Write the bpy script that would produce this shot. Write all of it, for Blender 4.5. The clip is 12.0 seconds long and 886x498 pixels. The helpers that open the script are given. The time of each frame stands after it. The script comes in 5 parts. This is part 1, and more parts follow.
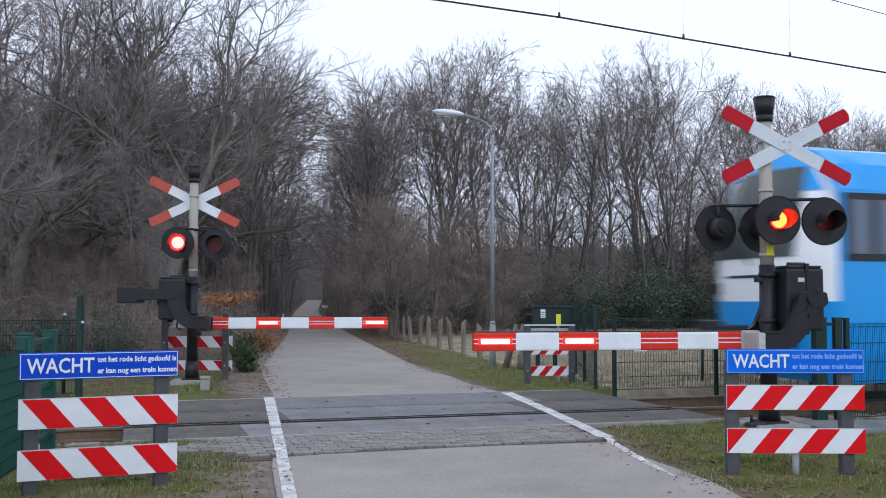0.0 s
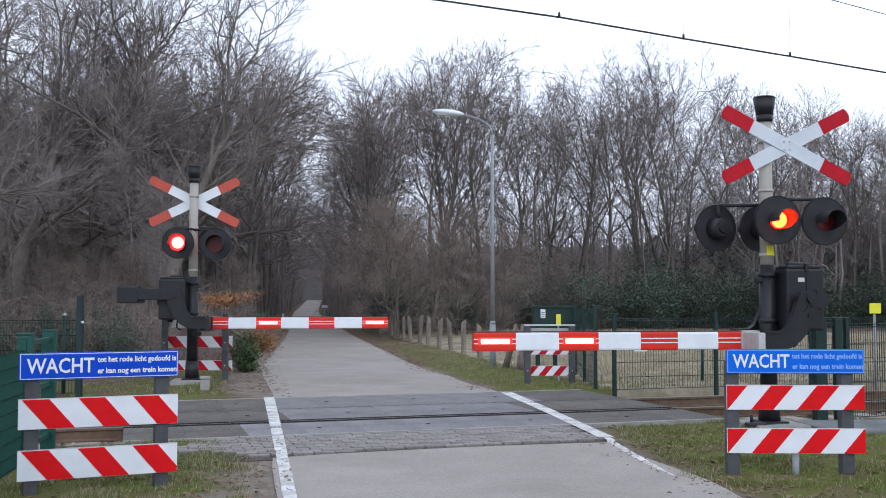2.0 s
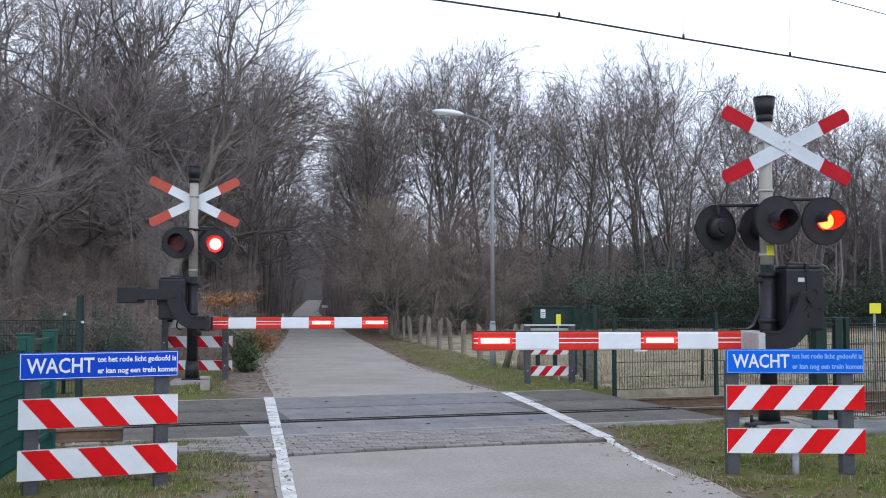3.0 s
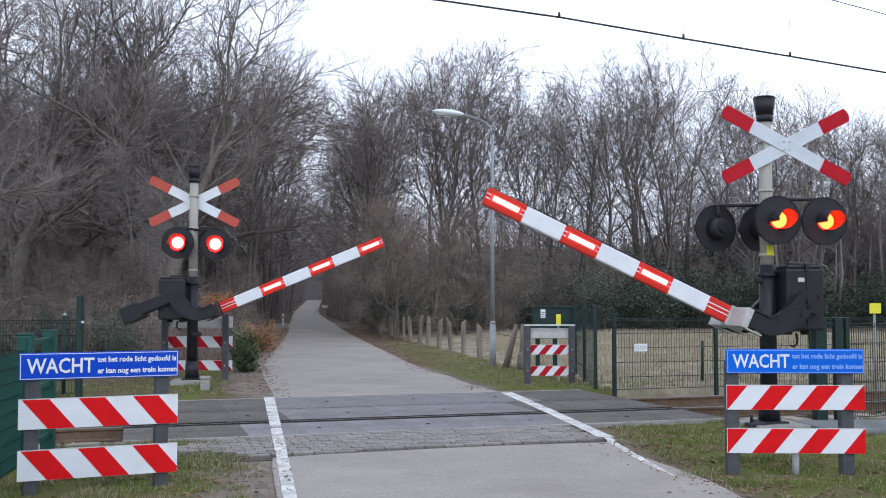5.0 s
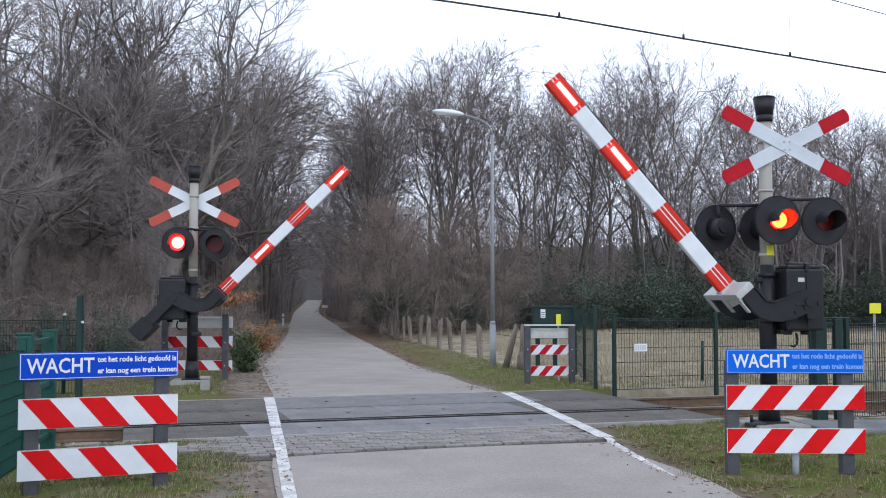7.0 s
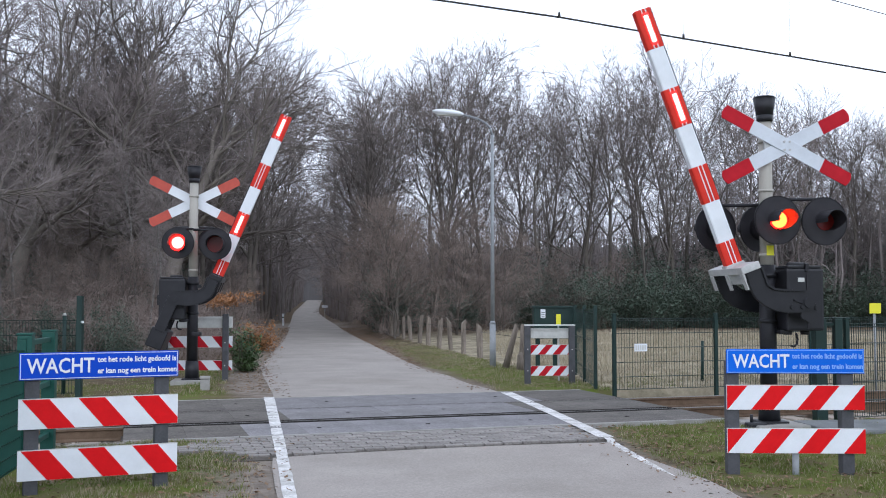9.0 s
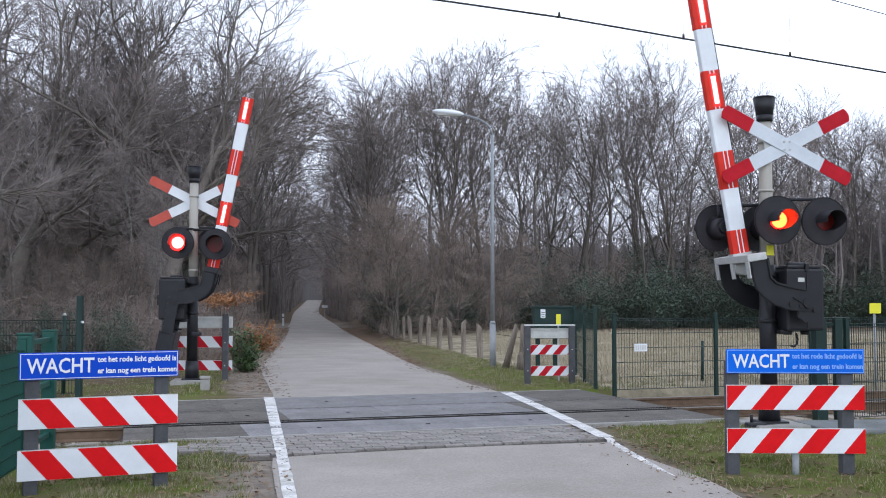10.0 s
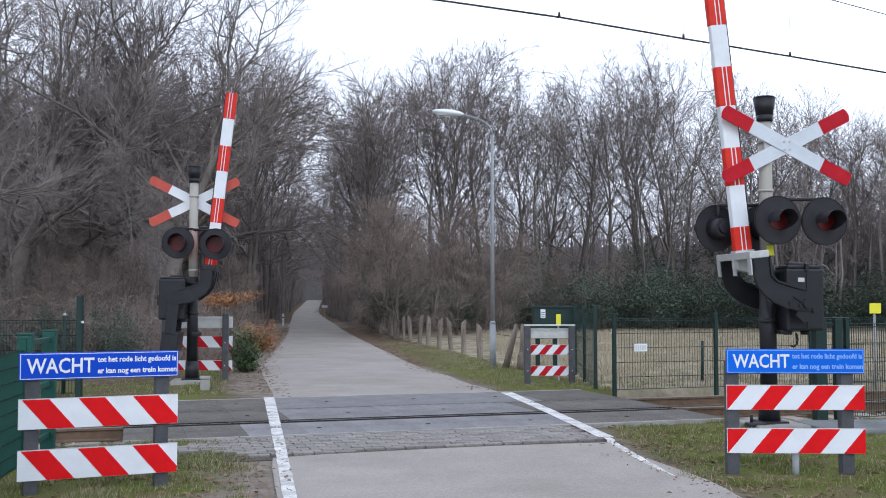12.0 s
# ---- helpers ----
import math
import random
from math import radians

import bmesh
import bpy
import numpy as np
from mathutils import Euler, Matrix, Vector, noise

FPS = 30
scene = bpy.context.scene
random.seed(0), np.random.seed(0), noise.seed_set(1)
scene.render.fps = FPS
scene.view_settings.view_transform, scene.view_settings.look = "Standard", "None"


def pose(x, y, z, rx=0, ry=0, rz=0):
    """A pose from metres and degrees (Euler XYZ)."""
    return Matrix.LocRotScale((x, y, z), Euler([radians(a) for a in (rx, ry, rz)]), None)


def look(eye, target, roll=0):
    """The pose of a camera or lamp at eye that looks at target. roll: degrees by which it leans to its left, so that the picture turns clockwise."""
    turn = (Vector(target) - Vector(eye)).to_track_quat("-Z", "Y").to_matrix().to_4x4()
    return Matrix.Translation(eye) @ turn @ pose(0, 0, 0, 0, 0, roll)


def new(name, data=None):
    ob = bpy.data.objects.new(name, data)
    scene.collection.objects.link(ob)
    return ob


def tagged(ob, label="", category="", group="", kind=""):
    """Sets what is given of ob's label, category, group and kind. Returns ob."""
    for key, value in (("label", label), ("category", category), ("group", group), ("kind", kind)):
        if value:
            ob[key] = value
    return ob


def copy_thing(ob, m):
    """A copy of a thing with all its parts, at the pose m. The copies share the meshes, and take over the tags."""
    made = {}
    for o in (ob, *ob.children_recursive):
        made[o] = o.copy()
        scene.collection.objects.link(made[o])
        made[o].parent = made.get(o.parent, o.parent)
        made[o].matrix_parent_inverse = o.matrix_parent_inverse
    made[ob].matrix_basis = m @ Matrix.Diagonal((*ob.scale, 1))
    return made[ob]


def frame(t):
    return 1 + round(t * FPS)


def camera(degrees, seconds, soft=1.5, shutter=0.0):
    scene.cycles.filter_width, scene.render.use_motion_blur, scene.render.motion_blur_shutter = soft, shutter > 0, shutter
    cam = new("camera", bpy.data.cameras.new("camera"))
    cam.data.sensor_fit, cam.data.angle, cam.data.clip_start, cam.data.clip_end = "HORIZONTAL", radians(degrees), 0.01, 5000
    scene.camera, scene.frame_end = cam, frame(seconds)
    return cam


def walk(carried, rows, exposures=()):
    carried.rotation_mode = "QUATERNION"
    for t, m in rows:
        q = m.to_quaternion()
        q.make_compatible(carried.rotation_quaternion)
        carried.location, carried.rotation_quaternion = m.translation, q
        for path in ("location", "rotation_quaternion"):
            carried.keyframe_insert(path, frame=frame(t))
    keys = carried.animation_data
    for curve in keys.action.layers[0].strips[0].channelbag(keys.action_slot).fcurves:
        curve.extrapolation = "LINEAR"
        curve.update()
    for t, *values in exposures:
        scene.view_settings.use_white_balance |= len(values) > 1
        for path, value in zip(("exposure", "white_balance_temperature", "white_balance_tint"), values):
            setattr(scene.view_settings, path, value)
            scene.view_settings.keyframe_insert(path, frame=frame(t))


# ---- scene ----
# The camera stands on a tripod beside the road, 1.5 m up, tilted slightly upwards.
cam = camera(47.08, 12.0, soft=1.0, shutter=0.5)
STAND = pose(0, 0, 1.5, 92.99, 0, 0)
walk(cam, [(0.0, STAND), (12.0, STAND)], exposures=[(0.0, 0.0, 5620, 10), (0.6, 0.11, 5650, 10), (3.0, 0.17, 5680, 10), (7.0, 0.22, 5680, 10), (10.0, 0.27, 5680, 10), (12.0, 0.28, 5680, 10)])

# Overcast winter daylight.
world = bpy.data.worlds.new("overcast_sky")
scene.world = world
world.use_nodes = True
wn = world.node_tree.nodes
wl = world.node_tree.links
sky = wn.new("ShaderNodeTexSky")
sky.sky_type = "NISHITA"
sky.sun_disc = False
sky.sun_elevation = radians(28)
sky.sun_rotation = radians(200)
sky.dust_density = 4.0
pale = wn.new("ShaderNodeHueSaturation")
pale.inputs["Saturation"].default_value = 0.16
cloud = wn.new("ShaderNodeMixRGB")
cloud.inputs["Fac"].default_value = 0.8
cloud.inputs["Color2"].default_value = (10.6, 10.75, 11.4, 1)
wl.new(sky.outputs["Color"], pale.inputs["Color"])
wl.new(pale.outputs["Color"], cloud.inputs["Color1"])
wl.new(cloud.outputs["Color"], wn["Background"].inputs["Color"])
wn["Background"].inputs["Strength"].default_value = 0.115
sun = new("sun", bpy.data.lights.new("sun", "SUN"))
sun.data.energy = 0.6
sun.data.angle = radians(30)
sun.data.color = (1.0, 0.97, 0.93)
sun.matrix_world = look((20, -40, 40), (0, 15, 0))


# ---- materials ----
def mat(name, c1, c2=None, scale=6.0, rough=0.8, metal=0.0, bump=0.15, fine=60.0, vary=0.0, spec=0.3, stretch=(1, 1, 1), stain=0.0, stain_scale=1.2, grain=0.0, grain_scale=55.0):
    m = bpy.data.materials.new(name)
    m.use_nodes = True
    n, l = m.node_tree.nodes, m.node_tree.links
    b = n["Principled BSDF"]
    c2 = c2 or tuple(v * 0.75 for v in c1)
    tc = n.new("ShaderNodeTexCoord")
    mp = n.new("ShaderNodeMapping")
    mp.inputs["Scale"].default_value = stretch
    l.new(tc.outputs["Object"], mp.inputs["Vector"])
    big = n.new("ShaderNodeTexNoise")
    big.inputs["Scale"].default_value = scale
    big.inputs["Detail"].default_value = 6
    small = n.new("ShaderNodeTexNoise")
    small.inputs["Scale"].default_value = fine
    small.inputs["Detail"].default_value = 4
    for t in (big, small):
        l.new(mp.outputs["Vector"], t.inputs["Vector"])
    add = n.new("ShaderNodeMath")
    add.operation = "MULTIPLY_ADD"
    add.inputs[1].default_value = 0.45
    l.new(small.outputs["Fac"], add.inputs[0])
    l.new(big.outputs["Fac"], add.inputs[2])
    ramp = n.new("ShaderNodeValToRGB")
    ramp.color_ramp.elements[0].position, ramp.color_ramp.elements[1].position = 0.45, 0.98
    ramp.color_ramp.elements[0].color, ramp.color_ramp.elements[1].color = (*c1, 1), (*c2, 1)
    l.new(add.outputs[0], ramp.inputs["Fac"])
    out = ramp.outputs["Color"]
    if stain:
        st = n.new("ShaderNodeTexNoise")
        st.inputs["Scale"].default_value = stain_scale
        st.inputs["Detail"].default_value = 8
        st.inputs["Roughness"].default_value = 0.65
        l.new(mp.outputs["Vector"], st.inputs["Vector"])
        sr = n.new("ShaderNodeValToRGB")
        sr.color_ramp.elements[0].position, sr.color_ramp.elements[1].position = 0.42, 0.7
        sr.color_ramp.elements[0].color, sr.color_ramp.elements[1].color = (1, 1, 1, 1), (1 - stain, 1 - stain, 1 - stain * 1.1, 1)
        l.new(st.outputs["Fac"], sr.inputs["Fac"])
        mu = n.new("ShaderNodeMixRGB")
        mu.blend_type = "MULTIPLY"
        mu.inputs["Fac"].default_value = 1
        l.new(out, mu.inputs["Color1"])
        l.new(sr.outputs["Color"], mu.inputs["Color2"])
        out = mu.outputs["Color"]
    if grain:
        gn = n.new("ShaderNodeTexNoise")
        gn.inputs["Scale"].default_value = grain_scale
        gn.inputs["Detail"].default_value = 3
        gn.inputs["Roughness"].default_value = 0.8
        l.new(tc.outputs["Object"], gn.inputs["Vector"])
        gr = n.new("ShaderNodeMapRange")
        gr.inputs["From Min"].default_value, gr.inputs["From Max"].default_value = 0.3, 0.7
        gr.inputs["To Min"].default_value, gr.inputs["To Max"].default_value = 1 - grain, 1 + grain
        l.new(gn.outputs["Fac"], gr.inputs["Value"])
        gm = n.new("ShaderNodeVectorMath")
        gm.operation = "SCALE"
        l.new(out, gm.inputs[0])
        l.new(gr.outputs["Result"], gm.inputs["Scale"])
        out = gm.outputs["Vector"]
    if vary:
        oi = n.new("ShaderNodeObjectInfo")
        hs = n.new("ShaderNodeHueSaturation")
        mr = n.new("ShaderNodeMapRange")
        mr.inputs["To Min"].default_value, mr.inputs["To Max"].default_value = 1 - vary, 1 + vary
        l.new(oi.outputs["Random"], mr.inputs["Value"])
        l.new(mr.outputs["Result"], hs.inputs["Value"])
        l.new(out, hs.inputs["Color"])
        out = hs.outputs["Color"]
    l.new(out, b.inputs["Base Color"])
    b.inputs["Roughness"].default_value = rough
    b.inputs["Metallic"].default_value = metal
    b.inputs["Specular IOR Level"].default_value = spec
    if bump:
        bp = n.new("ShaderNodeBump")
        bp.inputs["Strength"].default_value = bump
        bp.inputs["Distance"].default_value = 0.01
        l.new(add.outputs[0], bp.inputs["Height"])
        l.new(bp.outputs["Normal"], b.inputs["Normal"])
    return m


def glow(name, colour, strength, base=(0.3, 0.02, 0.02)):
    m = bpy.data.materials.new(name)
    m.use_nodes = True
    b = m.node_tree.nodes["Principled BSDF"]
    b.inputs["Base Color"].default_value = (*base, 1)
    b.inputs["Emission Color"].default_value = (*colour, 1)
    b.inputs["Emission Strength"].default_value = strength
    return m


ASPHALT = mat("asphalt", (0.272, 0.246, 0.224), (0.33, 0.30, 0.272), 1.5, 0.92, 0, 0.35, 60, stain=0.2, stain_scale=0.35, grain=0.2, grain_scale=48)
PANEL = mat("crossing_panel_rubber", (0.15, 0.144, 0.15), (0.225, 0.216, 0.222), 2.5, 0.8, 0, 0.3, 120, vary=0.04, stain=0.3, stain_scale=0.7, grain=0.3, grain_scale=30)
PANEL_DIRTY = mat("crossing_panel_dirty", (0.085, 0.077, 0.069), (0.145, 0.131, 0.118), 2.5, 0.9, 0, 0.3, 120, vary=0.08, stain=0.3, grain=0.35, grain_scale=25)
PAVER = mat("paver", (0.19, 0.175, 0.165), (0.27, 0.25, 0.235), 9, 0.9, 0, 0.4, 90, vary=0.16, stain=0.3, stain_scale=2, grain=0.3, grain_scale=40)
JOINT = mat("joint_sand", (0.05, 0.044, 0.037), (0.10, 0.087, 0.073), 8, 1, 0, 0.4, 120)
MATTBLACK = mat("matt_black", (0.02, 0.019, 0.018), (0.04, 0.037, 0.035), 4, 1.0, 0, 0.2, 80, spec=0.0)
CONCRETE = mat("concrete", (0.25, 0.24, 0.225), (0.36, 0.35, 0.33), 3, 0.9, 0, 0.3, 80, stain=0.3, stain_scale=2)
# Darker, bluer concrete for the slab beside the signal.
SLAB = mat("bluish_grey_concrete", (0.145, 0.155, 0.16), (0.21, 0.22, 0.225), 3, 0.9, 0, 0.3, 80, stain=0.3, stain_scale=2)
LINE = mat("road_paint", (0.70, 0.69, 0.68), (0.48, 0.47, 0.46), 5, 0.8, 0, 0.2, 60, stain=0.4, stain_scale=5, grain=0.25, grain_scale=35)
STEEL = mat("rail_steel", (0.12, 0.112, 0.105), (0.2, 0.19, 0.18), 5, 0.55, 0.4, 0.1, 80)
RUST = mat("rail_rust", (0.105, 0.07, 0.045), (0.18, 0.125, 0.085), 8, 0.9, 0.1, 0.3, 90, stain=0.2)
BALLAST = mat("ballast_stone", (0.20, 0.17, 0.14), (0.36, 0.32, 0.27), 7, 0.95, 0, 0.3, 60)
SLEEPER = mat("sleeper_concrete", (0.26, 0.22, 0.18), (0.36, 0.31, 0.26), 5, 0.95, 0, 0.3, 60, stain=0.3)
WHITE = mat("white_paint", (0.73, 0.755, 0.785), (0.66, 0.685, 0.715), 5, 0.4, 0, 0.03, 60, stain=0.06, stain_scale=7)
# Duller, bluer white: the near cross's shading is put into its colour.
SHADEDWHITE = mat("shaded_white_film", (0.60, 0.63, 0.68), (0.54, 0.57, 0.62), 5, 0.45, 0, 0.03, 60, stain=0.08, stain_scale=7)
RED = mat("signal_red_paint", (0.66, 0.007, 0.010), (0.57, 0.006, 0.009), 5, 0.5, 0, 0.03, 60, spec=0.12, stain=0.1, stain_scale=8)
REDX = mat("cross_red_paint", (0.46, 0.012, 0.022), (0.39, 0.010, 0.02), 5, 0.5, 0, 0.03, 60, spec=0.12, stain=0.12, stain_scale=8)
REDBOOM = mat("boom_red_film", (0.62, 0.036, 0.02), (0.54, 0.03, 0.018), 5, 0.45, 0, 0.03, 60, spec=0.15, stain=0.1, stain_scale=8)
REDFADE = mat("faded_red_paint", (0.50, 0.09, 0.055), (0.42, 0.07, 0.05), 5, 0.5, 0, 0.03, 60, stain=0.12, stain_scale=8)
BLACK = mat("black_painted_steel", (0.012, 0.012, 0.015), (0.022, 0.022, 0.026), 6, 0.45, 0, 0.08, 80, stain=0.2)
DISC = mat("lamp_disc_black", (0.015, 0.014, 0.018), (0.028, 0.026, 0.03), 6, 0.6, 0, 0.05, 90)
GALV = mat("galvanised_steel", (0.40, 0.40, 0.40), (0.52, 0.52, 0.51), 10, 0.5, 0.3, 0.05, 60, stain=0.15, stain_scale=4)
LAMPGREY = mat("street_lamp_grey", (0.23, 0.245, 0.26), (0.31, 0.325, 0.34), 8, 0.6, 0.1, 0.05, 60, stain=0.2, stain_scale=3)
MAST = mat("mast_grey_paint", (0.34, 0.32, 0.285), (0.42, 0.40, 0.355), 6, 0.6, 0.05, 0.06, 60, stain=0.15, stain_scale=6, stretch=(1, 1, 0.3))
POSTGREY = mat("recycled_plastic_grey", (0.055, 0.056, 0.063), (0.092, 0.093, 0.10), 7, 0.8, 0, 0.2, 60, stain=0.3, stain_scale=4)
BLUE = mat("sign_blue", (0.010, 0.06, 0.50), (0.009, 0.055, 0.45), 3, 0.5, 0, 0.02, 60, spec=0.12)
BLUE_OLD = mat("sign_blue_faded", (0.014, 0.13, 0.66), (0.012, 0.115, 0.6), 3, 0.5, 0, 0.02, 60, spec=0.12)
SIGNGREY = mat("sign_back_aluminium", (0.50, 0.51, 0.49), (0.6, 0.6, 0.58), 4, 0.5, 0.1, 0.04, 60, stain=0.25, stain_scale=3)
TEXT_PALE = mat("lettering_pale", (0.26, 0.42, 0.80), (0.22, 0.38, 0.76), 3, 0.5, 0, 0, 60)
GREEN = mat("green_coated_steel", (0.008, 0.058, 0.044), (0.013, 0.075, 0.058), 5, 0.5, 0, 0.05, 60, stain=0.2)
DARKGREEN = mat("dark_green_coated_steel", (0.008, 0.024, 0.021), (0.014, 0.034, 0.029), 5, 0.5, 0, 0.05, 60)
YELLOW = mat("yellow_marker", (0.72, 0.68, 0.03), (0.66, 0.62, 0.03), 5, 0.5, 0, 0.02, 60)
WOOD = mat("weathered_wood", (0.085, 0.07, 0.057), (0.24, 0.205, 0.17), 14, 0.95, 0, 0.6, 70, vary=0.2, stretch=(1, 1, 0.15))
BARK = mat("bark", (0.08, 0.069, 0.058), (0.165, 0.146, 0.124), 3, 0.95, 0, 0.6, 25, vary=0.2, stretch=(1, 1, 0.3))
TWIG = mat("twig_bark", (0.148, 0.124, 0.116), (0.252, 0.220, 0.208), 1.0, 0.95, 0, 0.0, 25, vary=0.2)
BROWNTWIG = mat("brown_twigs", (0.16, 0.126, 0.108), (0.25, 0.202, 0.176), 1.0, 0.95, 0, 0.0, 25, vary=0.15)
BIRCH = mat("birch_bark", (0.26, 0.245, 0.225), (0.07, 0.062, 0.055), 3, 0.8, 0, 0.3, 12, stretch=(1, 1, 2.5))
EVERGREEN = mat("evergreen_leaf", (0.05, 0.076, 0.056), (0.10, 0.13, 0.092), 2, 0.6, 0, 0, 30, vary=0.2)
IVY = mat("laurel_leaf", (0.035, 0.065, 0.022), (0.08, 0.12, 0.045), 4, 0.5, 0, 0, 30, vary=0.2)
BEECH = mat("dry_beech_leaf", (0.30, 0.14, 0.055), (0.42, 0.22, 0.10), 5, 0.9, 0, 0, 30, vary=0.1)
DRYLEAF = mat("fallen_leaf", (0.12, 0.075, 0.045), (0.25, 0.17, 0.11), 3, 0.95, 0, 0, 30)
GRASSG = mat("grass_blade_green", (0.085, 0.145, 0.016), (0.165, 0.15, 0.052), 2.6, 0.85, 0, 0, 30)
GRASSD = mat("grass_blade_dry", (0.27, 0.232, 0.16), (0.38, 0.335, 0.24), 0.6, 0.95, 0, 0, 30)
TRAINBLUE = mat("train_blue_paint", (0.035, 0.32, 0.78), (0.03, 0.29, 0.72), 1, 0.25, 0, 0.01, 30, spec=0.5)
TRAINWHITE = mat("train_white_paint", (0.82, 0.84, 0.86), (0.78, 0.8, 0.82), 1, 0.25, 0, 0.01, 30, spec=0.5)
TRAINDARK = mat("train_dark_trim", (0.02, 0.022, 0.028), (0.03, 0.032, 0.038), 2, 0.4, 0, 0.02, 30)
TRAINGREY = mat("train_grey_roof", (0.10, 0.105, 0.11), (0.15, 0.155, 0.16), 2, 0.6, 0, 0.02, 30, stain=0.2)
TRAINGLASS = mat("train_tinted_glass", (0.04, 0.05, 0.05), (0.055, 0.065, 0.065), 1, 0.06, 0, 0, 30, spec=0.6)
PANEGREY = mat("train_window_glass", (0.07, 0.095, 0.15), (0.09, 0.12, 0.18), 1, 0.08, 0, 0, 30, spec=0.8)
REDLENS = mat("unlit_red_lens", (0.09, 0.006, 0.005), (0.12, 0.008, 0.006), 30, 0.25, 0, 0.1, 90, spec=0.25)
GLOW_RED = glow("glow_red", (1.0, 0.004, 0.001), 6.0)
GLOW_AMBER = glow("glow_amber", (1.0, 0.026, 0.0008), 32.0)
GLOW_RIM = glow("glow_boom_rim", (1.0, 0.012, 0.006), 1.6)
# Near-white emission stands in for the red lamps' overexposed centres.
GLOW_CORE = glow("glow_core", (1.0, 0.30, 0.24), 3.0)
GLOW_BOOM = glow("glow_boom_white", (1.0, 0.62, 0.55), 2.0)
GLOW_TAIL = glow("glow_tail_red", (1.0, 0.02, 0.02), 0.9)
WIRE = mat("contact_wire", (0.03, 0.03, 0.03), (0.05, 0.045, 0.04), 5, 0.6, 0.3, 0, 30)
SHOULDER = mat("packed_earth", (0.16, 0.13, 0.105), (0.25, 0.21, 0.17), 2, 0.97, 0, 0.4, 70, stain=0.3)


# ---- building helpers ----
def to_mesh(name, bm):
    me = bpy.data.meshes.new(name)
    bm.to_mesh(me)
    bm.free()
    return me


def mats(me, *materials):
    for m in materials:
        me.materials.append(m)
    return me


def part(name, bm, material, parent=None, label="", m=None):
    """One bmesh as one mesh object under a thing or part."""
    me = to_mesh(name, bm)
    for one in material if isinstance(material, (list, tuple)) else [material]:
        me.materials.append(one)
    ob = new(name, me)
    if parent is not None:
        ob.parent = parent
    if m is not None:
        ob.matrix_basis = m
    return tagged(ob, label)


def thing(name, label, category, group="", kind="", m=None):
    ob = new(name)
    ob.empty_display_size = 0.2
    if m is not None:
        ob.matrix_basis = m
    return tagged(ob, label, category, group, kind)


def box(bm, x0, x1, y0, y1, z0, z1, bevel=0.0, mi=0):
    r = bmesh.ops.create_cube(bm, size=1.0, matrix=Matrix.LocRotScale(((x0 + x1) / 2, (y0 + y1) / 2, (z0 + z1) / 2), None, (x1 - x0, y1 - y0, z1 - z0)))
    vs = r["verts"]
    if bevel:
        es = list({e for v in vs for e in v.link_edges})
        out = bmesh.ops.bevel(bm, geom=es, offset=bevel, segments=2, affect="EDGES", profile=0.6)
        fs = out["faces"]
    fs = {f for v in bm.verts if v.is_valid for f in v.link_faces} if mi else ()
    for f in fs:
        if mi:
            f.material_index = mi
    return bm


def bx(x0, x1, y0, y1, z0, z1, bevel=0.0):
    return box(bmesh.new(), x0, x1, y0, y1, z0, z1, bevel)


def tube(bm, p, q, r0, r1=None, sides=12, caps=True):
    p, q = Vector(p), Vector(q)
    d = q - p
    m = Matrix.Translation((p + q) / 2) @ d.to_track_quat("Z", "Y").to_matrix().to_4x4()
    bmesh.ops.create_cone(bm, cap_ends=caps, segments=sides, radius1=r0, radius2=r0 if r1 is None else r1, depth=d.length, matrix=m)
    for f in bm.faces:
        f.smooth = len(f.verts) == 4
    return bm


def tb(p, q, r0, r1=None, sides=12):
    return tube(bmesh.new(), p, q, r0, r1, sides)


def prism(points, y0, y1, bevel=0.0):
    """An upright outline in x and z, made thick in y."""
    bm = bmesh.new()
    a = [bm.verts.new((x, y0, z)) for x, z in points]
    b = [bm.verts.new((x, y1, z)) for x, z in points]
    bm.faces.new(a)
    bm.faces.new(b[::-1])
    n = len(points)
    for i in range(n):
        bm.faces.new((a[i], b[i], b[(i + 1) % n], a[(i + 1) % n]))
    bmesh.ops.recalc_face_normals(bm, faces=bm.faces)
    if bevel:
        bmesh.ops.bevel(bm, geom=list(bm.edges), offset=bevel, segments=2, affect="EDGES")
    return bm


def words(name, text, size, material, parent, m, thick=0.001):
    cu = bpy.data.curves.new(name, "FONT")
    cu.body, cu.size, cu.extrude = text, size, thick
    cu.resolution_u = 2
    cu.materials.append(material)
    ob = new(name, cu)
    ob.parent = parent
    ob.matrix_basis = m
    return ob


# ---- the plan ----
# The track crosses the view at 17 degrees; s runs along it, p across it. The road leans 8.25 degrees to the left.
TA = radians(17)
TU = Vector((math.cos(TA), math.sin(TA), 0))
TN = Vector((-math.sin(TA), math.cos(TA), 0))
TRACK = 13.6


def tp(s, p, z=0.0):
    return TU * s + TN * p + Vector((0, 0, z))


def road_x(y):
    """The road's middle: a kink behind the crossing, then straight, bending to the right far off."""
    if y < 16.5:
        return -0.85 - 0.146 * (y - 16.5)
    if y < 23.5:
        return -0.85 - 0.2157 * (y - 16.5)
    return -2.36 - 0.1425 * (y - 23.5) + 0.00038 * max(0.0, y - 110) ** 2 * min(1.0, 140 / max(y, 1))


def road_half(y):
    if y < 16:
        return 1.6 + min(max((y - 8.0) / 8.0, 0), 1) * 0.16
    return max(1.42, 1.76 - 0.013 * max(0.0, y - 21))


def rise(y):
    """The far road climbs gently."""
    return 0.00013 * max(0.0, y - 85) ** 2 if y < 200 else 1.72 + 0.02 * (min(y, 400) - 200)


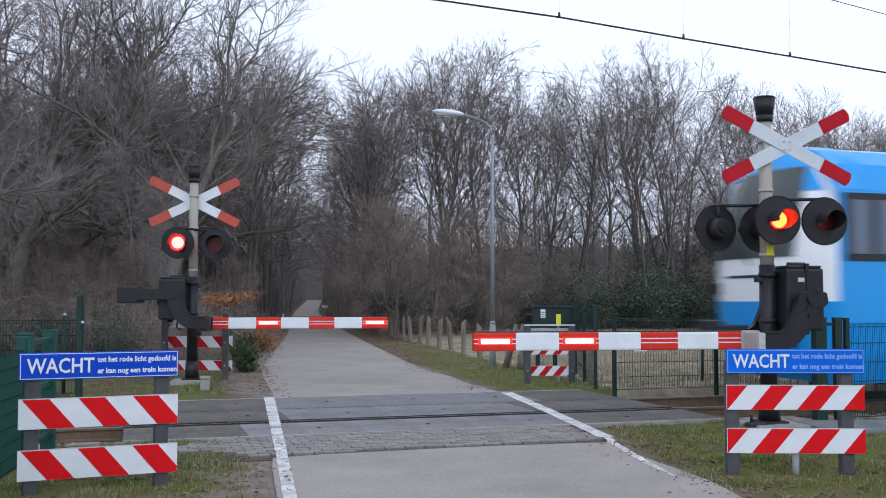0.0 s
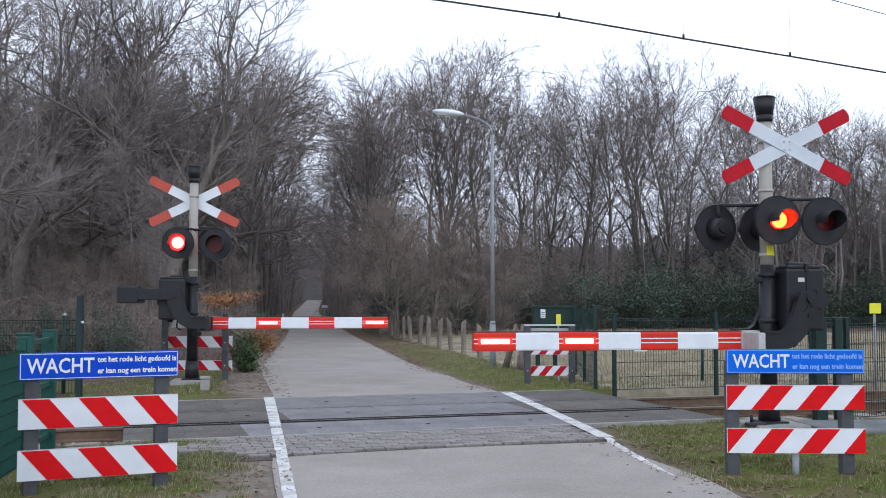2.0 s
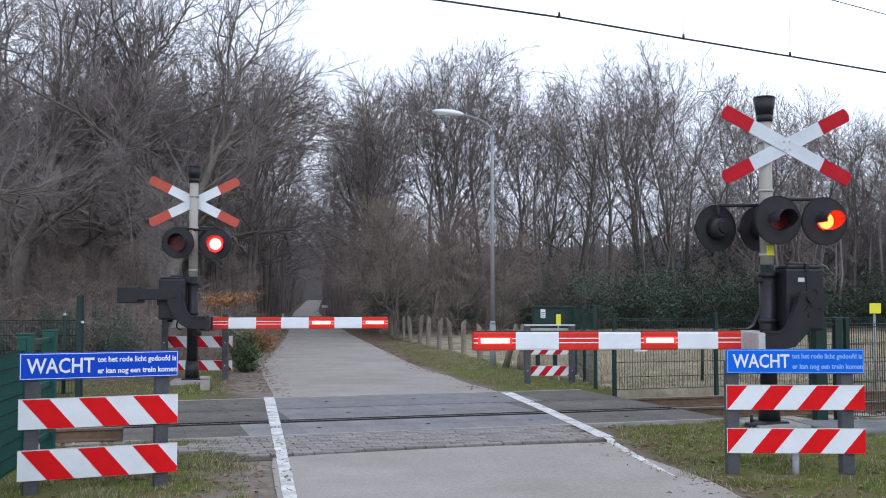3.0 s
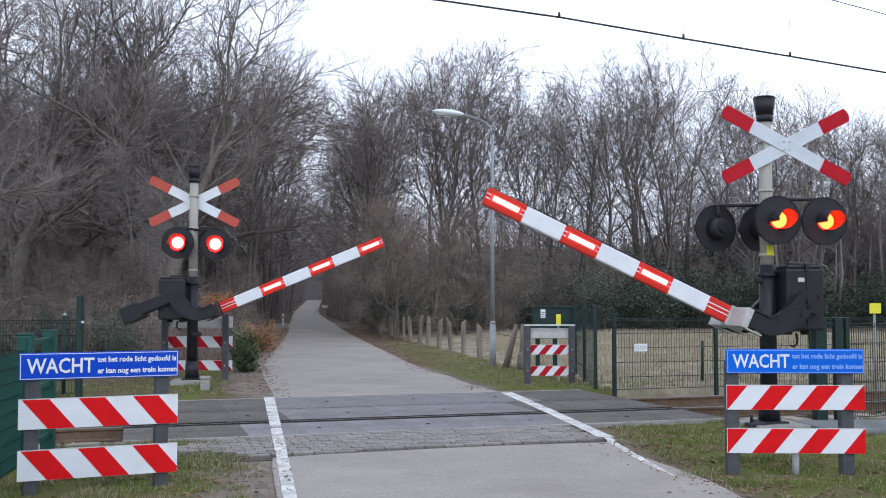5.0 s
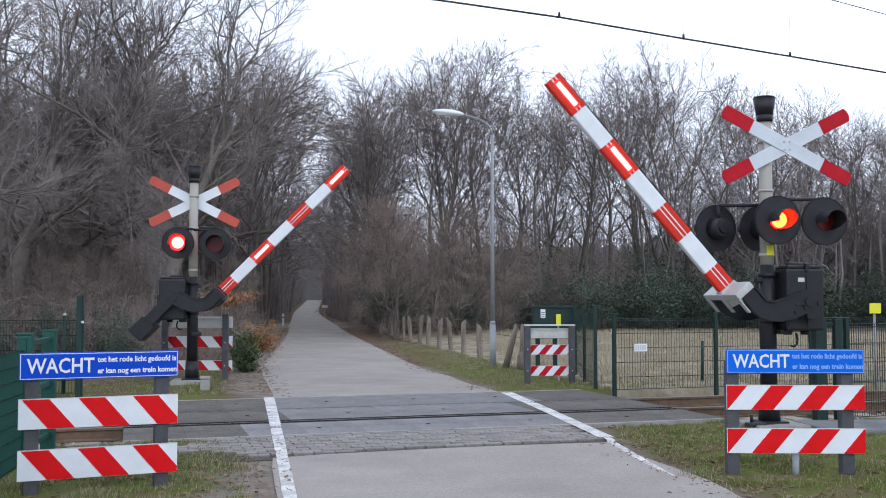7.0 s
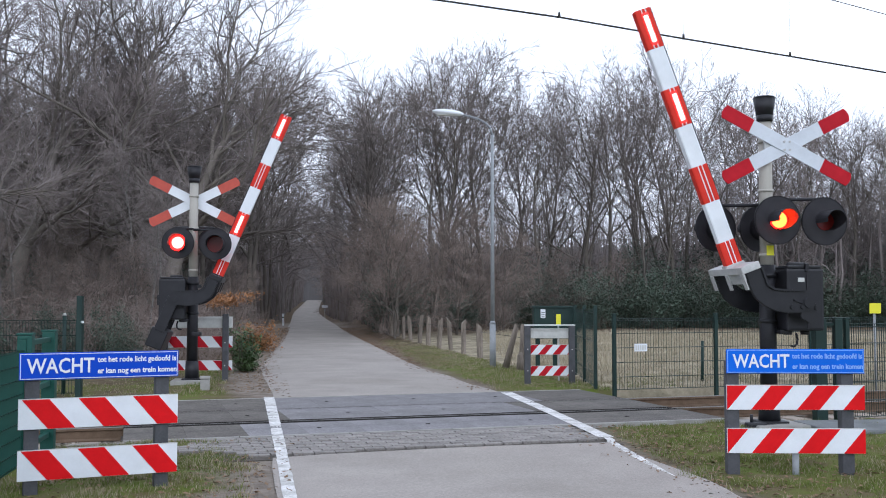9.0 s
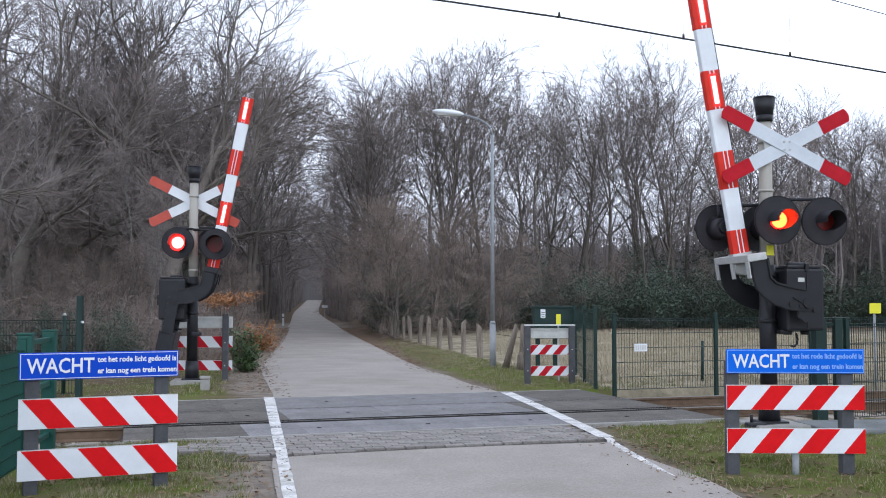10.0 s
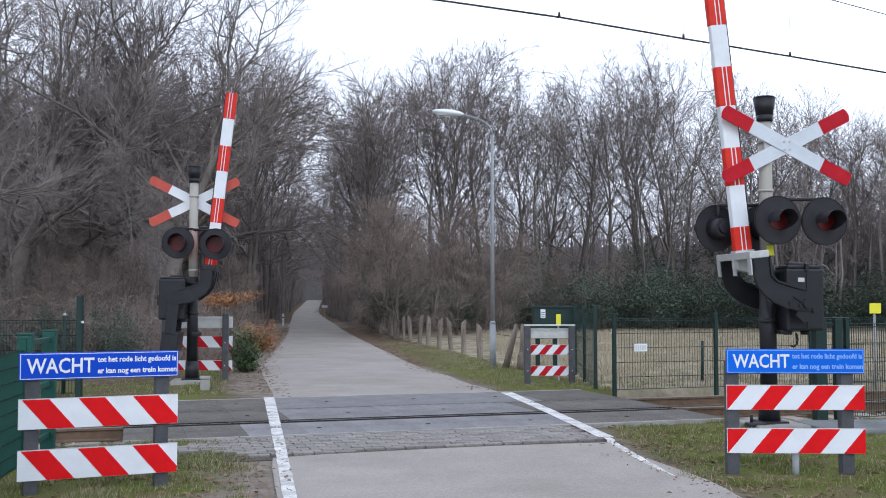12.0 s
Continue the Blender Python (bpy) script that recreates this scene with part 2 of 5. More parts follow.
ROAD_TURN = 8.25


# ---- ground ----
def zone(x, y):
    """How grassy, how dry and how stony the ground is there."""
    p = Vector((x, y, 0)).dot(TN)
    s = Vector((x, y, 0)).dot(TU)
    off = x - road_x(y)
    n = noise.noise((x * 0.7, y * 0.7, 3.0)) * 0.5 + noise.noise((x * 2.3, y * 2.3, 9.0)) * 0.3
    green = dry = stone = 0.0
    if abs(p - TRACK) < 2.15 and (s < 0.1 or s > 7.2):
        stone = 1.0
    elif p < 11.6:
        green = min(max((abs(off) - 1.75) * 1.3 + n, 0), 1)
    elif off < 0:
        green = min(max((-off - 2.35) * 1.4 + n, 0), 1) if off > -3.4 and y < 24 else max(0.0, 0.4 + n) if y < 24 else 0.05
    elif y < 60:
        if off < (4.1 if y < 22 else 3.9 - (y - 27.5) * 0.033):
            green = min(max(1.1 - (y - 20) * 0.045 + n, 0), 1) * min(max((off - 1.9) * 2.5 + n, 0), 1)
        else:
            dry = min(max((50 - y) * 0.2 + n, 0), 1)
            green = 0.5 + n * 1.4 - (y - 17) * 0.07 if y < 24 else 0.0
    return max(0, min(1, green)), max(0, min(1, dry)), stone


def earth(x, y):
    """How much bare trodden earth lies there, beside the road."""
    off = abs(x - road_x(y))
    n = noise.noise((x * 1.1, y * 1.1, 31.0)) * 0.6 + noise.noise((x * 3.3, y * 3.3, 37.0)) * 0.35
    reach = (2.35 if y < 17 else 2.75) if x < road_x(y) else 2.05
    return max(0.0, min(1.0, (reach - off) * 1.9 + 0.35 + n)) if -20 < y < 70 else 0.0


def ground_z(x, y):
    p = Vector((x, y, 0)).dot(TN)
    s = Vector((x, y, 0)).dot(TU)
    off = abs(x - road_x(y))
    rough = noise.noise((x * 0.5, y * 0.5, 0)) * 0.05 + noise.noise((x * 2.1, y * 2.1, 4)) * 0.03 + abs(noise.noise((x * 5.3, y * 5.3, 14))) * 0.03
    z = -0.02 + rough * min(max((off - 1.7) * 0.7, 0), 1) - 0.05 * (off < road_half(y) - 0.35)
    if abs(p - TRACK) < 2.13 and -0.2 < s < 7.5:
        z = -0.3
    elif abs(p - TRACK) < 2.3:
        z = -0.22 + rough * 0.5
    elif 10.9 < p < 11.5 and -0.3 < s < 7.6:
        z = max(z, -0.02 + rough * 0.3) + 0.016 * min((p - 10.9) * 4, 1)
    elif y > 17 and off > 4:
        z += min((off - 4) * 0.02, 0.1)
    if y > 60:
        z *= max(0.3, 1 - (y - 60) * 0.02)
    return z + rise(y) - 0.3 * min(1.0, max(0.0, (y - 75) / 60))


def ground_material():
    m = bpy.data.materials.new("ground_cover")
    m.use_nodes = True
    n, l = m.node_tree.nodes, m.node_tree.links
    b = n["Principled BSDF"]
    tc = n.new("ShaderNodeTexCoord")
    at = n.new("ShaderNodeAttribute")
    at.attribute_name = "cover"
    sep = n.new("ShaderNodeSeparateColor")
    l.new(at.outputs["Color"], sep.inputs["Color"])

    def speckle(c1, c2, scale, lo=0.35, hi=0.68):
        t = n.new("ShaderNodeTexNoise")
        t.inputs["Scale"].default_value = scale
        t.inputs["Detail"].default_value = 9
        t.inputs["Roughness"].default_value = 0.7
        r = n.new("ShaderNodeValToRGB")
        r.color_ramp.elements[0].position, r.color_ramp.elements[1].position = lo, hi
        r.color_ramp.elements[0].color, r.color_ramp.elements[1].color = (*c1, 1), (*c2, 1)
        l.new(tc.outputs["Object"], t.inputs["Vector"])
        l.new(t.outputs["Fac"], r.inputs["Fac"])
        return r.outputs["Color"], t
    litter, t0 = speckle((0.05, 0.037, 0.026), (0.16, 0.115, 0.078), 3.5)
    grass, _ = speckle((0.118, 0.096, 0.052), (0.098, 0.128, 0.022), 2.3, 0.40, 0.6)
    straw, _ = speckle((0.15, 0.132, 0.088), (0.345, 0.298, 0.215), 1.1, 0.38, 0.62)
    stony, _ = speckle((0.10, 0.08, 0.06), (0.30, 0.25, 0.2), 9)
    out = litter
    for source, socket in ((grass, "Red"), (straw, "Green"), (stony, "Blue")):
        mx = n.new("ShaderNodeMixRGB")
        l.new(sep.outputs[socket], mx.inputs["Fac"])
        l.new(out, mx.inputs["Color1"])
        l.new(source, mx.inputs["Color2"])
        out = mx.outputs["Color"]
    bare, _ = speckle((0.13, 0.108, 0.088), (0.27, 0.235, 0.2), 5.5)
    mx = n.new("ShaderNodeMixRGB")
    l.new(at.outputs["Alpha"], mx.inputs["Fac"])
    l.new(out, mx.inputs["Color1"])
    l.new(bare, mx.inputs["Color2"])
    out = mx.outputs["Color"]
    l.new(out, b.inputs["Base Color"])
    b.inputs["Roughness"].default_value = 0.97
    b.inputs["Specular IOR Level"].default_value = 0.1
    bp = n.new("ShaderNodeBump")
    bp.inputs["Strength"].default_value = 0.7
    bp.inputs["Distance"].default_value = 0.04
    l.new(t0.outputs["Fac"], bp.inputs["Height"])
    l.new(bp.outputs["Normal"], b.inputs["Normal"])
    return m


def build_ground():
    def steps(lo, hi, fine, far):
        a = list(np.arange(lo, hi + 1e-6, fine))
        up = [hi + fine * 1.35 ** k for k in range(3, 60) if fine * 1.35 ** k < far]
        dn = [lo - fine * 1.35 ** k for k in range(3, 60) if fine * 1.35 ** k < far]
        return dn[::-1] + a + up
    xs, ys = steps(-12, 13, 0.16, 1500), steps(5, 34, 0.16, 2500)
    verts = [(x, y, ground_z(x, y)) for y in ys for x in xs]
    w = len(xs)
    faces = [(j * w + i, j * w + i + 1, (j + 1) * w + i + 1, (j + 1) * w + i) for j in range(len(ys) - 1) for i in range(w - 1)]
    me = bpy.data.meshes.new("ground")
    me.from_pydata(verts, [], faces)
    col = me.attributes.new("cover", "FLOAT_COLOR", "POINT")
    col.data.foreach_set("color", [v for x, y, _ in verts for v in (*zone(x, y), earth(x, y))])
    me.polygons.foreach_set("use_smooth", [True] * len(faces))
    me.materials.append(ground_material())
    tagged(new("ground", me), "forest ground with grass verges and dry field", "ground", kind="structure")


def ribbon(bm, ys, left, right, z0, z1):
    """A strip along the road with a top, two sides and a slight camber."""
    rows = []
    for y in ys:
        a, b = left(y), right(y)
        rows.append([bm.verts.new((a, y, z0)), bm.verts.new((a, y, z1)), bm.verts.new(((a + b) / 2, y, z1 + 0.02 * (b - a) / 4)), bm.verts.new((b, y, z1)), bm.verts.new((b, y, z0))])
    for r, q in zip(rows, rows[1:]):
        for i in range(4):
            bm.faces.new((r[i], q[i], q[i + 1], r[i + 1]))
    bmesh.ops.recalc_face_normals(bm, faces=bm.faces)
    return bm


def along(x, p):
    """The y at which the line across the track at p passes x."""
    return (p + math.sin(TA) * x) / math.cos(TA)


def build_road():
    def edge(y, side, wob):
        return road_x(y) + side * (road_half(y) + 0.12 + noise.noise((y * 0.6, side * 5.0, wob)) * 0.09)
    for name, p0, p1, lo, hi in (("road_near", None, 10.0, -30, None), ("road_far", 16.06, None, None, 420)):
        bm = bmesh.new()
        ts = np.linspace(0, 1, 90)
        rows = []
        for t in ts:
            row = []
            for k in range(9):
                f = k / 8
                if p1 is not None:
                    yy = lo + (9.9 - lo) * t ** 0.5
                    x = edge(yy, -1, 1) * (1 - f) + edge(yy, 1, 1) * f
                    end = along(x, p1 + noise.noise((x * 0.8, 7, 0)) * 0.10)
                    y = lo + (end - lo) * t ** 0.5
                else:
                    yy = 16.8 + (hi - 16.8) * t ** 2.2
                    x = edge(yy, -1, 2) * (1 - f) + edge(yy, 1, 2) * f
                    start = along(x, p0)
                    y = start + (hi - start) * t ** 2.2
                    x = edge(y, -1, 2) * (1 - f) + edge(y, 1, 2) * f
                row.append(bm.verts.new((x, y, rise(y) - 0.004 + 0.018 * (1 - (2 * f - 1) ** 2))))
            rows.append(row)
        for r, q in zip(rows, rows[1:]):
            for i in range(8):
                bm.faces.new((r[i], r[i + 1], q[i + 1], q[i]))
        bmesh.ops.recalc_face_normals(bm, faces=bm.faces)
        me = mats(to_mesh(name, bm), ASPHALT)
        me.polygons.foreach_set("use_smooth", [True] * len(me.polygons))
        tagged(new(name, me), "worn pale grey asphalt country road", "road", kind="structure")


def surface_z(x, y):
    """The height of the paved surface there."""
    if Vector((x, y, 0)).dot(TN) > 10.05 and y < 16.9:
        return 0.013
    f = (x - road_x(y)) / (road_half(y) + 0.12)
    return -0.004 + 0.018 * (1 - f * f)


def worn_strip(name, pts, widths, label, wear=0.55, seed=0.0):
    """A painted line with ragged edges and worn-off flecks along points given as (x, y), a width at each."""
    bm = bmesh.new()
    rows = []
    n_across = 7
    for (x0, y0), (x1, y1), w0, w1 in zip(pts, pts[1:], widths, widths[1:]):
        d = Vector((x1 - x0, y1 - y0, 0))
        n = max(2, int(d.length / 0.03))
        for k in range(n):
            q = Vector((x0, y0, 0)) + d * (k / n)
            w = w0 + (w1 - w0) * k / n
            a = q.x - w / 2 + noise.noise((q.x * 6, q.y * 6, 1)) * 0.008
            b = q.x + w / 2 + noise.noise((q.x * 6, q.y * 6, 8)) * 0.008
            rows.append([bm.verts.new((a + (b - a) * i / n_across, q.y, surface_z(q.x, q.y) + 0.003)) for i in range(n_across + 1)])
    for r, q in zip(rows, rows[1:]):
        for i in range(n_across):
            c = r[i].co
            if noise.noise((c.x * 5, c.y * 3, seed)) * 0.6 + noise.noise((c.x * 42, c.y * 30, seed + 3)) * 0.4 < wear:
                bm.faces.new((r[i], r[i + 1], q[i + 1], q[i]))
    tagged(new(name, mats(to_mesh(name, bm), LINE)), label, "road marking", kind="structure")


def build_crossing():
    base = tagged(new("crossing_deck", mats(to_mesh("crossing_deck", bx(-0.1, 7.4, 11.45, 16.05, -0.28, -0.10)), JOINT)), "level crossing deck of dark rubber panels", "level crossing", kind="structure")
    base.matrix_basis = Matrix.Rotation(TA, 4, "Z")
    n = 11
    w = 7.4 / n
    for p0, p1 in ((11.53, 12.658), (12.977, 14.29), (14.385, 15.93)):
        me = to_mesh("panel", bx(-w / 2 + 0.001, w / 2 - 0.001, p0, p1, -0.06, 0.012, 0.002))
        dirty = me.copy()
        mats(me, PANEL)
        mats(dirty, PANEL_DIRTY)
        for k in range(n):
            s = -0.07 + w * (k + 0.5)
            pt = tp(s, (p0 + p1) / 2)
            off = pt.x - road_x(pt.y)
            ob = new("panel", me if abs(off) < 2.0 else dirty)
            ob.parent = base
            ob.location = (s, 0, random.uniform(-0.001, 0.001))
    # Black discs on the panels paint in the dark of their lifting holes.
    hole = mats(to_mesh("lifting_hole", tb((0, 0, 0), (0, 0, 0.004), 0.028, sides=10)), MATTBLACK)
    for k in range(2, 10):
        for p in (12.05, 13.62, 15.2):
            if (k + int(p)) % 2:
                ob = new("lifting_hole", hole)
                ob.parent = base
                ob.location = (-0.07 + w * k + 0.2, p, 0.0125)
    # Nearly flush black strips draw the dark line along the rails.
    for p0, p1 in ((12.66, 12.817), (12.893, 12.975), (14.292, 14.306)):
        part("rail_strip", bx(-0.07, 7.33, p0, p1, -0.06, 0.0135, 0.003), MATTBLACK, base, "black strip beside the rail")
    for p0, p1, name in ((11.47, 11.525, "edge_beam"), (15.935, 16.0, "edge_beam")):
        for k in range(6):
            s = -0.07 + 7.4 / 6 * k
            part(name, bx(s + 0.004, s + 7.4 / 6 - 0.004, p0, p1, -0.2, 0.016, 0.008), CONCRETE, base)


def build_pavers():
    bed = tagged(new("paver_strip", mats(to_mesh("paver_strip", bx(-0.7, 5.05, 9.9, 11.46, -0.12, -0.012)), JOINT)), "strip of worn grey clay pavers before the crossing", "paving", kind="structure")
    bed.matrix_basis = Matrix.Rotation(TA, 4, "Z")
    me = mats(to_mesh("paver", bx(-0.1015, 0.1015, -0.0555, 0.0555, -0.05, 0.012, 0.008)), PAVER)
    for r in range(11):
        p = 11.37 - r * 0.122
        for k in range(30):
            s = -0.5 + 0.215 * k + (r % 2) * 0.107
            if s > 5.0 or (r > 6 and s < 0.1 + 0.1 * r) or (r == 10 and s > 2.2):
                continue
            ob = new("paver", me)
            ob.parent = bed
            ob.matrix_basis = pose(s, p, random.uniform(-0.005, 0.004), random.uniform(-1, 1), random.uniform(-1, 1), random.uniform(-1.5, 1.5))


def rail_profile():
    half = [(0.07, -0.155), (0.07, -0.145), (0.012, -0.125), (0.012, -0.04), (0.036, -0.03), (0.036, -0.004), (0.028, 0.0)]
    return [(-a, b) for a, b in half] + [(a, b) for a, b in half[::-1]]


def build_track():
    for p, name in ((TRACK - 0.745, "rail"), (TRACK + 0.745, "rail")):
        bm = bmesh.new()
        pr = rail_profile()
        ss = list(np.linspace(-160, 190, 36))
        rows = [[bm.verts.new((s, a, b + 0.01)) for a, b in pr] for s in ss]
        k = len(pr)
        for r, q in zip(rows, rows[1:]):
            for i in range(k):
                f = bm.faces.new((r[i], q[i], q[(i + 1) % k], r[(i + 1) % k]))
                f.material_index = 1 if i in (5, 6, 7) else 0
        bmesh.ops.recalc_face_normals(bm, faces=bm.faces)
        ob = part(name, bm, [RUST, STEEL])
        ob.matrix_basis = Matrix.Rotation(TA, 4, "Z") @ Matrix.Translation((0, p, 0))
        tagged(ob, "rusty steel rail with a polished running surface", "rail", "rails of the track", "structure")
    me = mats(to_mesh("sleeper", bx(-0.13, 0.13, -1.3, 1.3, -0.3, -0.15, 0.02)), SLEEPER)
    for k in range(60):
        for sg in (-1, 1):
            s = (-0.45 - 0.62 * k) if sg < 0 else (7.85 + 0.62 * k)
            ob = new("sleeper", me)
            ob.matrix_basis = Matrix.Rotation(TA, 4, "Z") @ Matrix.Translation((s, TRACK, 0.0))
            tagged(ob, "weathered concrete sleeper in ballast", "sleeper", "sleepers of the track", "structure")
    # ballast stones
    rng = np.random.default_rng(4)
    verts, faces = [], []
    shape = [(1, 0, 0), (-1, 0, 0), (0, 1, 0), (0, -1, 0), (0, 0, 1), (0, 0, -1)]
    tri = [(0, 2, 4), (2, 1, 4), (1, 3, 4), (3, 0, 4), (2, 0, 5), (1, 2, 5), (3, 1, 5), (0, 3, 5)]
    for k in range(11000):
        s = rng.uniform(-9, -0.15) if k % 2 else rng.uniform(7.4, 22)
        c = tp(s, TRACK + rng.uniform(-2.3, 2.3), 0)
        r = rng.uniform(0.02, 0.042, 3)
        z = -0.20 + rng.uniform(-0.02, 0.035)
        b = len(verts)
        a = rng.uniform(0, 3)
        for v in shape:
            x, y = v[0] * r[0], v[1] * r[1]
            verts.append((c.x + x * math.cos(a) - y * math.sin(a), c.y + x * math.sin(a) + y * math.cos(a) + 0.3 * v[2] * r[2], z + v[2] * r[2]))
        faces += [tuple(b + i for i in f) for f in tri]
    me = bpy.data.meshes.new("ballast")
    me.from_pydata(verts, [], faces)
    tagged(new("ballast", mats(me, BALLAST)), "brown-grey crushed stone ballast under the rails", "ballast", kind="stuff")
    # overhead line
    for name, pts, r in (("contact_wire", [(-160, -0.35, 6.3), (-60, 0.3, 6.05), (-2, -0.25, 5.76), (4.02, -0.2, 5.71), (5.9, -0.1, 5.65), (8.0, 0, 5.52), (9.97, 0.1, 5.41), (11.87, 0.2, 5.30), (14, 0.25, 5.25), (190, 0.2, 5.3)], 0.014),
                         ("catenary_wire", [(-160, 0, 7.6), (0, 0, 7.2), (10.8, 0.1, 6.39), (11.9, 0.2, 6.28), (20, 0.2, 6.1), (190, 0.2, 6.9)], 0.007)):
        bm = bmesh.new()
        vs = [tp(s, TRACK + o, z) for s, o, z in pts]
        for a, b in zip(vs, vs[1:]):
            tube(bm, a, b, r, sides=6)
        ob = part(name, bm, WIRE)
        tagged(ob, "dark overhead line wire above the track" if name[2] == "n" else "thin carrier wire above the track", "overhead wire", kind="structure")
    for s, o, z in ((5.9, -0.1, 5.65), (8.0, 0, 5.52), (9.97, 0.1, 5.41)):
        bm = tb(tp(s, TRACK + o, z - 0.01), tp(s, TRACK + o, z + 0.07), 0.022, 0.016, 8)
        tube(bm, tp(s, TRACK + o, z + 0.06), tp(s, TRACK + o, z + 1.2), 0.0016, sides=4)
        tagged(part("dropper", bm, WIRE), "thin dropper clamped to the contact wire", "dropper", "droppers of the overhead line", "structure")


build_ground()
build_road()
worn_strip("edge_line_left", [(-1.05, 7.2), (-1.17, 7.88), (-1.54, 9.85), (-2.73, 16.05)], (0.10, 0.11, 0.115, 0.165), "worn white line along the road edge", 0.34)
worn_strip("edge_line_right", [(1.8, 11.3), (1.42, 14.2), (1.04, 16.9)], (0.17, 0.18, 0.2), "worn white line across the crossing deck", 0.34, 4.0)
worn_strip("edge_line_right_thin", [(2.0, 8.5), (1.98, 8.73), (1.80, 11.3)], (0.065, 0.075, 0.085), "half-covered white road line at the verge", 0.42, 7.0)
build_crossing()
build_track()


# ---- crossing signals with barriers ----
LIT = []      # (always-glowing face, hidden rest pose, lit pose, which phase)
BOOMS = []    # (boom, side)


def cross_arm(name, parent, angle, y, red, label, cx, cz):
    arm = part(name, bx(-0.502, 0.502, y, y + 0.012, -0.085, 0.085, 0.003), WHITE if red is REDFADE else SHADEDWHITE, parent, label, pose(cx, 0, cz, 0, angle, 0))
    for sg in (-1, 1):
        pts = [(sg * 0.502, -0.085), (sg * 0.502, 0.085), (sg * 0.88, 0.085), (sg * 0.905, 0.03), (sg * 0.905, -0.03), (sg * 0.88, -0.085)]
        part("red_tip", prism(pts, y - 0.001, y + 0.013), red, arm)
    return arm


def signal_lamp(parent, x, y, z, facing, phase, core):
    """A red lamp before a round black disc. facing -1: towards local -y. phase: 0, 1 or None for a lamp that is not seen lit."""
    lamp = part("signal_lamp", tb((0, 0, 0), (0, 0.012, 0), 0.29, sides=40), DISC, parent, "round black disc with a hooded red lamp", pose(x, y, z, 0, 0, 0 if facing < 0 else 180 if phase is not None else 192))
    part("disc_rim", ring(0.29, 0.275, 0.0, 0.02, 40), DISC, lamp)
    part("housing", tb((0, 0.012, 0), (0, 0.17, 0), 0.145, 0.11, 24), DISC, lamp)
    part("housing_cap", tb((0, 0.17, 0), (0, 0.2, 0), 0.075, 0.07, 20), BLACK, lamp)
    # open-bottomed hood
    # Far lamps' hood and lens are enlarged to widen their visible glow.
    q = 1.08 if core is GLOW_AMBER or phase is None else 1.5
    bm = bmesh.new()
    rows = []
    n = 22
    for k in range(n + 1):
        a = radians(-78 + 272 * k / n)
        d = 0.29 if 0 < a < math.pi * 0.9 else 0.29 - 0.10 * min(1, abs(math.sin(a)) * 1.3)
        rows.append([bm.verts.new((math.cos(a) * r * q, yy, math.sin(a) * r * q)) for r, yy in ((0.108, 0.0), (0.108, -d), (0.103, -d), (0.103, 0.0))])
    for r, o in zip(rows, rows[1:]):
        for i in range(4):
            bm.faces.new((r[i], o[i], o[(i + 1) % 4], r[(i + 1) % 4]))
    bmesh.ops.recalc_face_normals(bm, faces=bm.faces)
    part("hood", bm, DISC, lamp)
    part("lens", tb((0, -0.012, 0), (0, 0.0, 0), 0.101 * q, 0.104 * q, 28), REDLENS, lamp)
    if phase is None:
        return lamp
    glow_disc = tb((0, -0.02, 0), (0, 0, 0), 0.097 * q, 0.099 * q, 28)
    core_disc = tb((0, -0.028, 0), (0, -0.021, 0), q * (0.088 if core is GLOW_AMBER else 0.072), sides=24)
    # Always-glowing discs; blinking is imitated by sliding them behind the opaque lens.
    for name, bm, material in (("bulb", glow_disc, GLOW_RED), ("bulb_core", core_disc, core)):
        bulb = part(name, bm, material, lamp, "glowing red face that slides out from behind the lens", pose(0, 0.09, 0))
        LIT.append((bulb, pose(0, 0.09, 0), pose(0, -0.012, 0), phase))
    return lamp


def ring(r1, r0, y0, y1, sides):
    bm = bmesh.new()
    rows = []
    for k in range(sides):
        a = 2 * math.pi * k / sides
        c, s = math.cos(a), math.sin(a)
        rows.append([bm.verts.new((c * r, y, s * r)) for r, y in ((r1, y0), (r1, y1), (r0, y1), (r0, y0))])
    for k in range(sides):
        r, q = rows[k], rows[(k + 1) % sides]
        for i in range(4):
            bm.faces.new((r[i], q[i], q[(i + 1) % 4], r[(i + 1) % 4]))
    bmesh.ops.recalc_face_normals(bm, faces=bm.faces)
    return bm


